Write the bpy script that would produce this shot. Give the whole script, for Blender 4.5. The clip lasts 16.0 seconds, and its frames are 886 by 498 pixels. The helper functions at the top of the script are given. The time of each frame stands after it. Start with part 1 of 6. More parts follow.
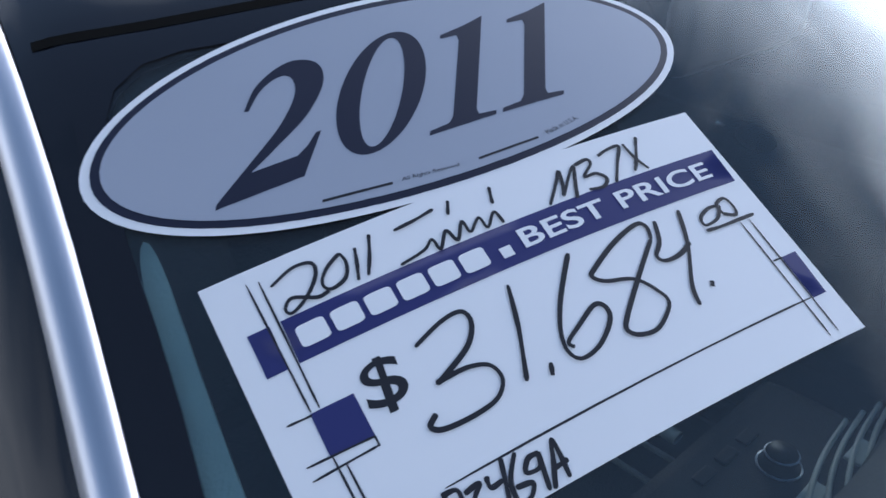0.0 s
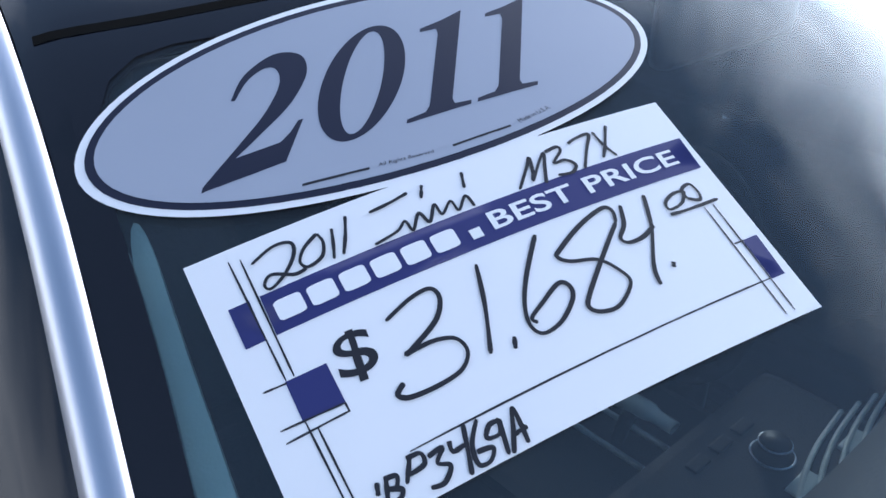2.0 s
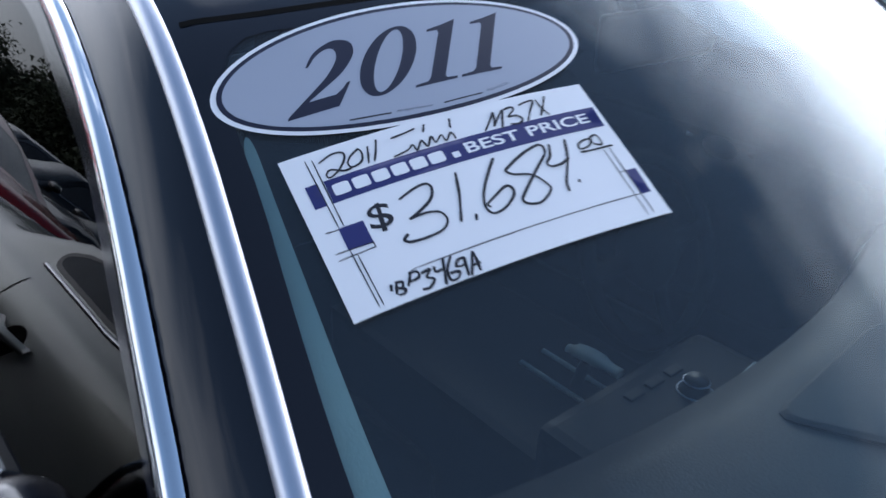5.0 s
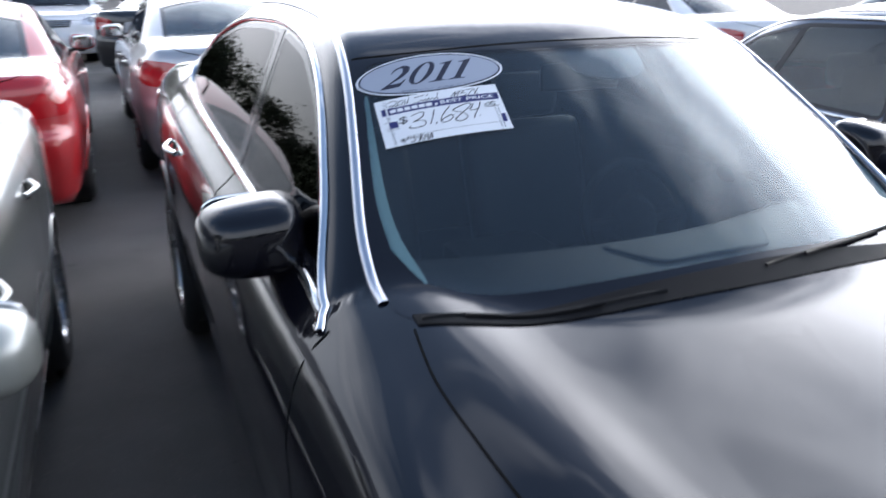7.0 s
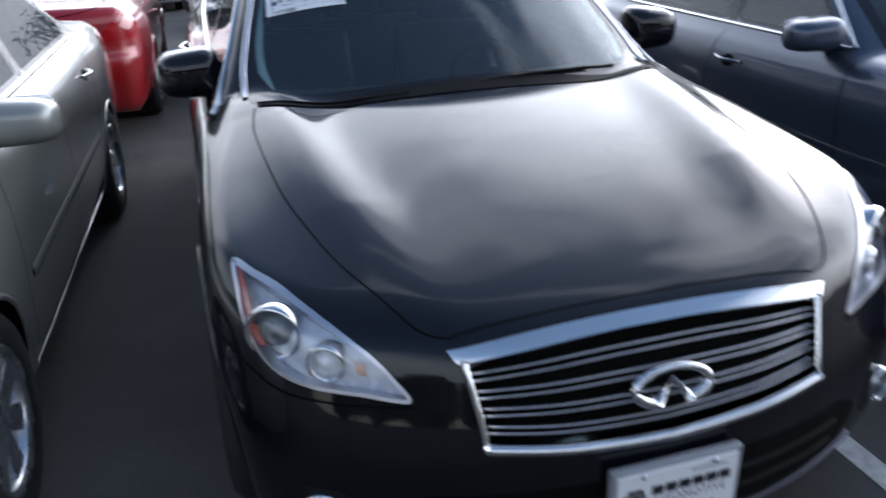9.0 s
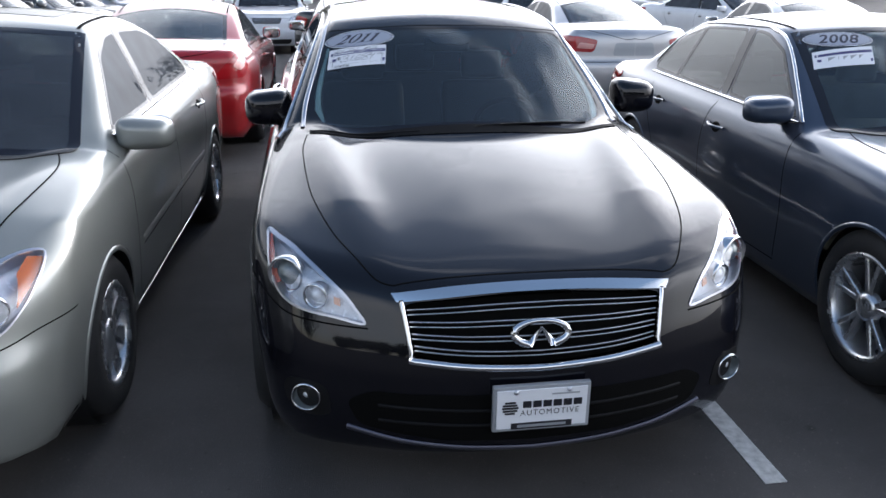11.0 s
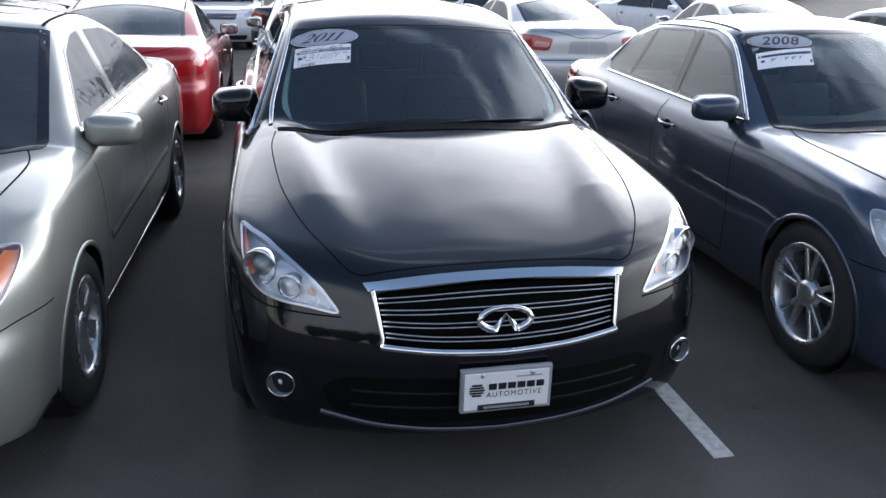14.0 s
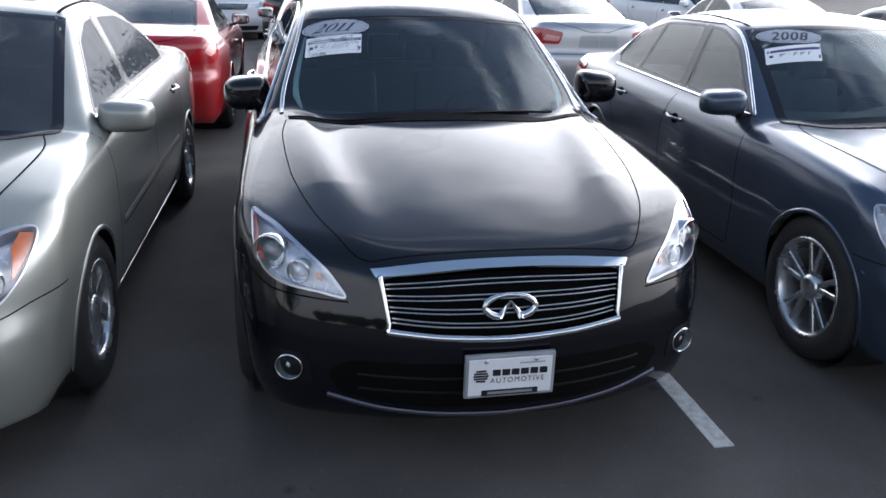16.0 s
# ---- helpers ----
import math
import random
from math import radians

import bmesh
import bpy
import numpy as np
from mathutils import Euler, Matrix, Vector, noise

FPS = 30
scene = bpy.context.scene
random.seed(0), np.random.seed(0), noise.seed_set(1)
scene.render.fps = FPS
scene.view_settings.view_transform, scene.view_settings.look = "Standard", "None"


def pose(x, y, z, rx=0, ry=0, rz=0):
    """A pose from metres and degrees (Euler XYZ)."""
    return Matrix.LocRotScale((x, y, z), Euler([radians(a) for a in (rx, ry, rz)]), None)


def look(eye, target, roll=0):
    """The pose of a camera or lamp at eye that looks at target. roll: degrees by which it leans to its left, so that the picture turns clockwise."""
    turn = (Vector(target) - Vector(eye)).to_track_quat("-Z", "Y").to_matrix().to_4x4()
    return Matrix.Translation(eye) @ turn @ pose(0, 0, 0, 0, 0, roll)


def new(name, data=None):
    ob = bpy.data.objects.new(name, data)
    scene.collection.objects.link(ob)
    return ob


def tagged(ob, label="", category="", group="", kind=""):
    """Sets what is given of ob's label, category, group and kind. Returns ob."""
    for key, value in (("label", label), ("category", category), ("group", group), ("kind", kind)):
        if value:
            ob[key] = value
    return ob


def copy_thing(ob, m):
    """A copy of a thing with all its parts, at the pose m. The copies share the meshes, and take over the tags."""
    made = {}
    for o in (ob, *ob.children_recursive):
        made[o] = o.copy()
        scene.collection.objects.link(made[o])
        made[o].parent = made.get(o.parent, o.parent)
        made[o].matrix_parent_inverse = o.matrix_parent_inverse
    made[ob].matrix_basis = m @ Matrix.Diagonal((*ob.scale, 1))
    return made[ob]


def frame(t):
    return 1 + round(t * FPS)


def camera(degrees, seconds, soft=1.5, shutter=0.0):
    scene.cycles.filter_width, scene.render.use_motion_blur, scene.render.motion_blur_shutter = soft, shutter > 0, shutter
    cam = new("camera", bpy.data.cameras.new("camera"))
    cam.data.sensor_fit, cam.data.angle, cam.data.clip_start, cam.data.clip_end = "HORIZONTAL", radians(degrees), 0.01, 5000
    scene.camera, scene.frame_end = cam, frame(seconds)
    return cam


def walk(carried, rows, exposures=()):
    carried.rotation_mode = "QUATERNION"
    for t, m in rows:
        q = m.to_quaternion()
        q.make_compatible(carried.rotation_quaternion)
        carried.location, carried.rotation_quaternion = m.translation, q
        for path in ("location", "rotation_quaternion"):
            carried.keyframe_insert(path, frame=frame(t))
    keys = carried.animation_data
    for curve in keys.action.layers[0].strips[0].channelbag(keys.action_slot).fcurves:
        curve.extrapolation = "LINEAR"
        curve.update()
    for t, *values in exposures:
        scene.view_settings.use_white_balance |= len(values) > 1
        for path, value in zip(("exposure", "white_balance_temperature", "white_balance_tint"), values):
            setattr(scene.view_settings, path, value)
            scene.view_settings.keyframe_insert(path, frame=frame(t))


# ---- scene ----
cam = camera(59.0, 16.0, shutter=0.5)
PATH = [
    (0, (-0.7, 1.588, 1.469), (0.488, 2.879, 0.509), 0.3),
    (0.5, (-0.689, 1.593, 1.465), (0.515, 2.858, 0.49), 0.6),
    (1, (-0.693, 1.59, 1.464), (0.485, 2.874, 0.483), 0.0),
    (1.5, (-0.698, 1.575, 1.466), (0.479, 2.87, 0.497), 0.2),
    (2, (-0.699, 1.557, 1.472), (0.456, 2.874, 0.507), -0.2),
    (2.5, (-0.688, 1.553, 1.469), (0.495, 2.85, 0.511), -0.3),
    (3, (-0.687, 1.567, 1.461), (0.486, 2.851, 0.473), -0.0),
    (5.3, (-0.89, 1.264, 1.536), (0.276, 2.627, 0.651), 3.0),
    (5.5, (-0.904, 1.171, 1.553), (0.197, 2.618, 0.722), 2.0),
    (6, (-0.907, 0.888, 1.544), (0.048, 2.427, 0.696), 1.6),
    (6.5, (-1.06, 0.545, 1.559), (-0.072, 2.132, 0.848), 2.9),
    (7, (-1.143, 0.208, 1.603), (-0.39, 1.921, 0.897), 0.4),
    (7.5, (-0.995, -0.115, 1.573), (-0.333, 1.623, 0.839), -0.4),
    (8, (-0.983, -0.521, 1.604), (-0.287, 1.227, 0.927), -0.1),
    (8.5, (-0.949, -0.839, 1.621), (-0.429, 0.957, 0.910), 0.3),
    (9, (-0.828, -1.134, 1.572), (-0.316, 0.619, 0.757), -1.9),
    (9.2, (-0.774, -1.244, 1.563), (-0.201, 0.522, 0.821), -4.3),
    (11.3, (-0.64, -2.104, 1.726), (-0.362, -0.25, 1.029), 0.9),
    (11.5, (-0.676, -2.121, 1.721), (-0.337, -0.28, 1.018), 1.7),
    (12, (-0.722, -2.163, 1.724), (-0.443, -0.32, 1.0), 1.9),
    (12.5, (-0.714, -2.19, 1.728), (-0.364, -0.352, 1.021), 1.1),
    (13, (-0.725, -2.157, 1.742), (-0.347, -0.334, 1.011), 2.6),
    (13.5, (-0.7, -2.181, 1.747), (-0.321, -0.345, 1.05), 1.5),
    (14, (-0.699, -2.168, 1.744), (-0.297, -0.339, 1.041), 1.3),
    (14.5, (-0.698, -2.18, 1.744), (-0.294, -0.343, 1.064), 1.1),
    (15, (-0.701, -2.202, 1.743), (-0.332, -0.353, 1.076), 1.5),
    (15.5, (-0.699, -2.212, 1.743), (-0.305, -0.372, 1.066), 2.0),
    (16, (-0.705, -2.215, 1.741), (-0.323, -0.388, 1.022), 1.9),
]
EXPO = [(0.0, 1.24, 6050, 12), (0.9, 1.68, 6050, 12), (3.2, 1.72, 6050, 12), (5.5, 1.34, 5980, 12), (6.5, 1.46, 6250, 12), (7.0, 1.62, 6320, 12), (8.0, 1.50, 6380, 12), (9.0, 1.10, 6180, 12), (11.5, 1.32, 6480, 12), (16.0, 1.30, 6480, 12)]
walk(cam, [(t, look(eye, target, roll)) for t, eye, target, roll in PATH], EXPO)

# ---------------------------------------------------------------- world, sun
SUN_AZ, SUN_EL = radians(52), radians(17)      # azimuth from +y towards +x
world = bpy.data.worlds.new("sky")
scene.world = world
world.use_nodes = True
wn, wl = world.node_tree.nodes, world.node_tree.links
wn.clear()
w_out = wn.new("ShaderNodeOutputWorld")
w_bg = wn.new("ShaderNodeBackground")
w_sky = wn.new("ShaderNodeTexSky")
w_sky.sky_type, w_sky.sun_disc = "NISHITA", False
w_sky.sun_elevation, w_sky.sun_rotation = SUN_EL, SUN_AZ
w_sky.dust_density, w_sky.air_density = 0.8, 1.0
# broken cloud, thick near the horizon and thin overhead
w_tc = wn.new("ShaderNodeTexCoord")
w_map = wn.new("ShaderNodeMapping")
w_map.inputs["Scale"].default_value = (1.5, 2.4, 4.0)
w_map.inputs["Rotation"].default_value = (0, 0, radians(35))
w_noise = wn.new("ShaderNodeTexNoise")
w_noise.inputs["Scale"].default_value, w_noise.inputs["Detail"].default_value = 1.4, 7
w_noise.inputs["Distortion"].default_value = 0.7
w_sep = wn.new("ShaderNodeSeparateXYZ")
w_lift = wn.new("ShaderNodeMapRange")
for key, value in (("From Min", 0.32), ("From Max", 0.80), ("To Min", 0.32), ("To Max", -0.32)):
    w_lift.inputs[key].default_value = value
w_add = wn.new("ShaderNodeMath")
w_add.operation = "ADD"
w_veil = wn.new("ShaderNodeMapRange")
for key, value in (("From Min", 0.15), ("From Max", 0.85), ("To Min", -0.06), ("To Max", 0.12)):
    w_veil.inputs[key].default_value = value
w_thick = wn.new("ShaderNodeMath")
w_thick.operation = "ADD"
w_ramp = wn.new("ShaderNodeValToRGB")
w_ramp.color_ramp.elements[0].position, w_ramp.color_ramp.elements[1].position = 0.32, 0.90
w_mix = wn.new("ShaderNodeMixRGB")
# clouds glow round the veiled sun
w_dot = wn.new("ShaderNodeVectorMath")
w_dot.operation = "DOT_PRODUCT"
w_dot.inputs[1].default_value = (math.sin(SUN_AZ) * math.cos(SUN_EL), math.cos(SUN_AZ) * math.cos(SUN_EL), math.sin(SUN_EL))
w_glow = wn.new("ShaderNodeMapRange")
w_glow.interpolation_type = "SMOOTHERSTEP"
for key, value in (("From Min", 0.1), ("From Max", 1.0), ("To Min", 0.50), ("To Max", 2.0)):
    w_glow.inputs[key].default_value = value
w_cloud = wn.new("ShaderNodeMixRGB")
w_cloud.blend_type = "MULTIPLY"
w_cloud.inputs[0].default_value = 1.0
w_cloud.inputs[1].default_value = (13.6, 14.0, 14.8, 1)
wl.new(w_tc.outputs["Generated"], w_dot.inputs[0])
wl.new(w_dot.outputs["Value"], w_glow.inputs["Value"])
w_haze = wn.new("ShaderNodeMapRange")
for key, value in (("From Min", 0.0), ("From Max", 0.40), ("To Min", 0.42), ("To Max", 1.0)):
    w_haze.inputs[key].default_value = value
w_dim = wn.new("ShaderNodeMath")
w_dim.operation = "MULTIPLY"
wl.new(w_sep.outputs["Z"], w_haze.inputs["Value"])
wl.new(w_glow.outputs["Result"], w_dim.inputs[0])
wl.new(w_haze.outputs["Result"], w_dim.inputs[1])
wl.new(w_dim.outputs["Value"], w_cloud.inputs[2])
wl.new(w_cloud.outputs["Color"], w_mix.inputs[2])
wl.new(w_tc.outputs["Generated"], w_map.inputs["Vector"])
wl.new(w_tc.outputs["Generated"], w_sep.inputs["Vector"])
wl.new(w_sep.outputs["Z"], w_lift.inputs["Value"])
wl.new(w_map.outputs["Vector"], w_noise.inputs["Vector"])
w_soft = wn.new("ShaderNodeMath")
w_soft.operation = "MULTIPLY_ADD"
w_soft.inputs[1].default_value, w_soft.inputs[2].default_value = 0.65, 0.18
wl.new(w_noise.outputs["Fac"], w_soft.inputs[0])
wl.new(w_soft.outputs["Value"], w_add.inputs[0])
wl.new(w_lift.outputs["Result"], w_add.inputs[1])
wl.new(w_dot.outputs["Value"], w_veil.inputs["Value"])
wl.new(w_add.outputs["Value"], w_thick.inputs[0])
wl.new(w_veil.outputs["Result"], w_thick.inputs[1])
wl.new(w_thick.outputs["Value"], w_ramp.inputs["Fac"])
wl.new(w_ramp.outputs["Color"], w_mix.inputs[0])
wl.new(w_sky.outputs["Color"], w_mix.inputs[1])
wl.new(w_mix.outputs["Color"], w_bg.inputs["Color"])
w_bg.inputs["Strength"].default_value = 0.11
wl.new(w_bg.outputs["Background"], w_out.inputs["Surface"])

sun = new("sun", bpy.data.lights.new("sun", "SUN"))
sun.data.energy, sun.data.angle, sun.data.color = 0.5, radians(10), (1.0, 0.94, 0.87)
sun.matrix_world = look((0, 0, 30), (-30 * math.sin(SUN_AZ), -30 * math.cos(SUN_AZ), 30 - 30 * math.tan(SUN_EL)))

# ---------------------------------------------------------------- materials
def material(name, base, rough=0.5, metal=0.0, coat=0.0, vary=0.0, scale=8.0, bump=0.0, bump_scale=60.0, spec=0.5, flakes=0.0, coat_rough=0.03):
    m = bpy.data.materials.new(name)
    m.use_nodes = True
    nt = m.node_tree
    b = nt.nodes["Principled BSDF"]
    b.inputs["Base Color"].default_value = (*base, 1)
    b.inputs["Roughness"].default_value = rough
    b.inputs["Metallic"].default_value = metal
    b.inputs["Specular IOR Level"].default_value = spec
    if coat:
        b.inputs["Coat Weight"].default_value = coat
        b.inputs["Coat Roughness"].default_value = coat_rough
    tc = nt.nodes.new("ShaderNodeTexCoord")
    if vary:
        n = nt.nodes.new("ShaderNodeTexNoise")
        n.inputs["Scale"].default_value, n.inputs["Detail"].default_value = scale, 8
        nt.links.new(tc.outputs["Object"], n.inputs["Vector"])
        r = nt.nodes.new("ShaderNodeMapRange")
        r.inputs["From Min"].default_value, r.inputs["From Max"].default_value = 0.3, 0.7
        r.inputs["To Min"].default_value, r.inputs["To Max"].default_value = 1 - vary, 1 + vary
        nt.links.new(n.outputs["Fac"], r.inputs["Value"])
        h = nt.nodes.new("ShaderNodeHueSaturation")
        h.inputs["Color"].default_value = (*base, 1)
        nt.links.new(r.outputs["Result"], h.inputs["Value"])
        nt.links.new(h.outputs["Color"], b.inputs["Base Color"])
        r2 = nt.nodes.new("ShaderNodeMapRange")
        r2.inputs["To Min"].default_value, r2.inputs["To Max"].default_value = max(rough - 0.06, 0.01), min(rough + 0.08, 1)
        nt.links.new(n.outputs["Fac"], r2.inputs["Value"])
        nt.links.new(r2.outputs["Result"], b.inputs["Roughness"])
    if flakes:
        v = nt.nodes.new("ShaderNodeTexVoronoi")
        v.inputs["Scale"].default_value = 900
        nt.links.new(tc.outputs["Object"], v.inputs["Vector"])
        bp = nt.nodes.new("ShaderNodeBump")
        bp.inputs["Strength"].default_value, bp.inputs["Distance"].default_value = flakes, 0.0005
        nt.links.new(v.outputs["Color"], bp.inputs["Height"])
        nt.links.new(bp.outputs["Normal"], b.inputs["Normal"])
    if bump:
        n2 = nt.nodes.new("ShaderNodeTexNoise")
        n2.inputs["Scale"].default_value, n2.inputs["Detail"].default_value = bump_scale, 5
        nt.links.new(tc.outputs["Object"], n2.inputs["Vector"])
        bp = nt.nodes.new("ShaderNodeBump")
        bp.inputs["Strength"].default_value, bp.inputs["Distance"].default_value = bump, 0.01
        nt.links.new(n2.outputs["Fac"], bp.inputs["Height"])
        nt.links.new(bp.outputs["Normal"], b.inputs["Normal"])
    return m


def glass(name, tint, dust_haze=0.0, mirror=1.0):
    """Clear sheet: passes tinted light straight on, mirrors the sky by Fresnel."""
    m = bpy.data.materials.new(name)
    m.use_nodes = True
    nt = m.node_tree
    nt.nodes.remove(nt.nodes["Principled BSDF"])
    tr = nt.nodes.new("ShaderNodeBsdfTransparent")
    tr.inputs["Color"].default_value = (*tint, 1)
    gl = nt.nodes.new("ShaderNodeBsdfGlossy")
    gl.inputs["Roughness"].default_value = 0.01
    # below 1, mirror darkens the reflection through its colour
    gl.inputs["Color"].default_value = (mirror, mirror, mirror, 1)
    lw, pw, fr = nt.nodes.new("ShaderNodeLayerWeight"), nt.nodes.new("ShaderNodeMath"), nt.nodes.new("ShaderNodeMath")
    lw.inputs["Blend"].default_value = 0.5
    pw.operation, pw.inputs[1].default_value = "POWER", 5.0
    fr.operation, fr.inputs[1].default_value, fr.inputs[2].default_value = "MULTIPLY_ADD", 0.955, 0.045
    nt.links.new(lw.outputs["Facing"], pw.inputs[0])
    nt.links.new(pw.outputs[0], fr.inputs[0])
    mx = nt.nodes.new("ShaderNodeMixShader")
    nt.links.new(fr.outputs[0], mx.inputs[0])
    if dust_haze:
        # a thin uneven film: dust plus haze and reflection painted into its colour
        di, dm, tc = nt.nodes.new("ShaderNodeBsdfDiffuse"), nt.nodes.new("ShaderNodeMixShader"), nt.nodes.new("ShaderNodeTexCoord")
        di.inputs["Color"].default_value = (0.52, 0.59, 0.70, 1)
        no, mr = nt.nodes.new("ShaderNodeTexNoise"), nt.nodes.new("ShaderNodeMapRange")
        no.inputs["Scale"].default_value, no.inputs["Detail"].default_value = 5, 8
        mr.inputs["To Min"].default_value, mr.inputs["To Max"].default_value = dust_haze * 0.5, dust_haze * 1.5
        nt.links.new(tc.outputs["Object"], no.inputs["Vector"])
        nt.links.new(no.outputs["Fac"], mr.inputs["Value"])
        nt.links.new(mr.outputs["Result"], dm.inputs[0])
        nt.links.new(tr.outputs[0], dm.inputs[1])
        nt.links.new(di.outputs[0], dm.inputs[2])
        tr = dm
    nt.links.new(tr.outputs[0], mx.inputs[1])
    nt.links.new(gl.outputs[0], mx.inputs[2])
    nt.links.new(mx.outputs[0], nt.nodes["Material Output"].inputs["Surface"])
    return m


def paint(name, base, metal=0.3, rough=0.35, flakes=0.0):
    return material(name, base, rough, metal, 1.0, vary=0.06, scale=3.0, flakes=flakes, coat_rough=0.07)


M_BLACK = material("black_paint", (0.004, 0.004, 0.007), 0.25, 0.0, 1.0, vary=0.06, scale=3.0, spec=0.05, coat_rough=0.05)
M_SILVER = paint("silver_paint", (0.265, 0.275, 0.26), 0.5, 0.40, 0.15)
M_BLUE = paint("slate_blue_paint", (0.045, 0.065, 0.105), 0.55, 0.35, 0.1)
M_RED = paint("red_paint", (0.33, 0.008, 0.012), 0.1, 0.3)
M_SILVER2 = paint("pale_silver_paint", (0.55, 0.55, 0.56), 0.7, 0.38, 0.1)
M_WHITE = paint("white_paint", (0.75, 0.76, 0.78), 0.0, 0.3)
M_GREY = paint("grey_paint", (0.16, 0.17, 0.18), 0.5, 0.35)
M_CHROME = material("chrome", (0.80, 0.81, 0.83), 0.06, 1.0, vary=0.03)
M_SATIN = material("satin_trim", (0.63, 0.64, 0.69), 0.33, 1.0, vary=0.04)
M_RUBBER = material("tyre_rubber", (0.018, 0.018, 0.019), 0.75, vary=0.25, scale=20, bump=0.3, bump_scale=150)
M_ALLOY = material("alloy_rim", (0.66, 0.67, 0.69), 0.26, 0.9, vary=0.08)
M_PLASTIC = material("black_plastic", (0.012, 0.012, 0.013), 0.42, vary=0.2, scale=30, bump=0.12, bump_scale=400)
M_GAP = material("panel_gap", (0.003, 0.003, 0.003), 0.9, spec=0.1)
M_FRIT = material("ceramic_band", (0.008, 0.008, 0.012), 0.12, spec=0.5)
M_TINT = glass("tinted_glass", (0.10, 0.105, 0.11), mirror=0.6)
M_WIND = glass("windscreen_glass", (0.66, 0.75, 0.79), 0.009)
M_LENS = glass("lamp_lens", (0.93, 0.94, 0.96))
M_REFL = material("lamp_reflector", (0.88, 0.90, 0.92), 0.25, 0.25, vary=0.1, scale=40, bump=0.3, bump_scale=80)
M_AMBER = material("amber_lens", (0.70, 0.16, 0.02), 0.12, coat=0.8)
M_REDLENS = material("red_lens", (0.38, 0.01, 0.015), 0.10, coat=1.0)
M_TRIM_IN = material("dark_interior", (0.022, 0.022, 0.024), 0.6, vary=0.2, scale=15, bump=0.2, bump_scale=300)
M_SEAT = material("black_leather", (0.008, 0.008, 0.010), 0.5, vary=0.2, bump=0.3, bump_scale=120)
M_PALE_TRIM = material("pale_trim", (0.62, 0.64, 0.58), 0.35, 0.0, vary=0.15, scale=30)
M_PAPER = material("white_card", (0.80, 0.81, 0.84), 0.55, vary=0.015, scale=5)
M_INKBLUE = material("navy_ink", (0.018, 0.022, 0.13), 0.5)
M_INK = material("black_ink", (0.010, 0.010, 0.016), 0.5)
M_OVAL = material("oval_grey_vinyl", (0.34, 0.37, 0.445), 0.4, vary=0.02)
M_NAVY = material("oval_navy_vinyl", (0.010, 0.011, 0.03), 0.4)

# ---------------------------------------------------------------- car shapes
def curve(xs, ys, x):
    """Smooth (monotone cubic) table."""
    xs, ys, x = np.asarray(xs, float), np.asarray(ys, float), np.asarray(x, float)
    h, d = np.diff(xs), np.diff(ys) / np.diff(xs)
    m = np.zeros_like(ys)
    if len(xs) > 2:
        good = d[:-1] * d[1:] > 0
        m[1:-1][good] = 2 * d[:-1][good] * d[1:][good] / (d[:-1] + d[1:])[good]
    m[0], m[-1] = d[0], d[-1]
    i = np.clip(np.searchsorted(xs, x) - 1, 0, len(xs) - 2)
    xc = np.clip(x, xs[0], xs[-1])
    t = (xc - xs[i]) / h[i]
    return ((1 + 2 * t) * (1 - t) ** 2 * ys[i] + t * (1 - t) ** 2 * h[i] * m[i] + t * t * (3 - 2 * t) * ys[i + 1] + t * t * (t - 1) * h[i] * m[i + 1])


def smax(a, b, k):
    h = np.maximum(k - np.abs(a - b), 0) / k
    return np.maximum(a, b) + h * h * k / 4


def smin(a, b, k):
    return -smax(-a, -b, k)


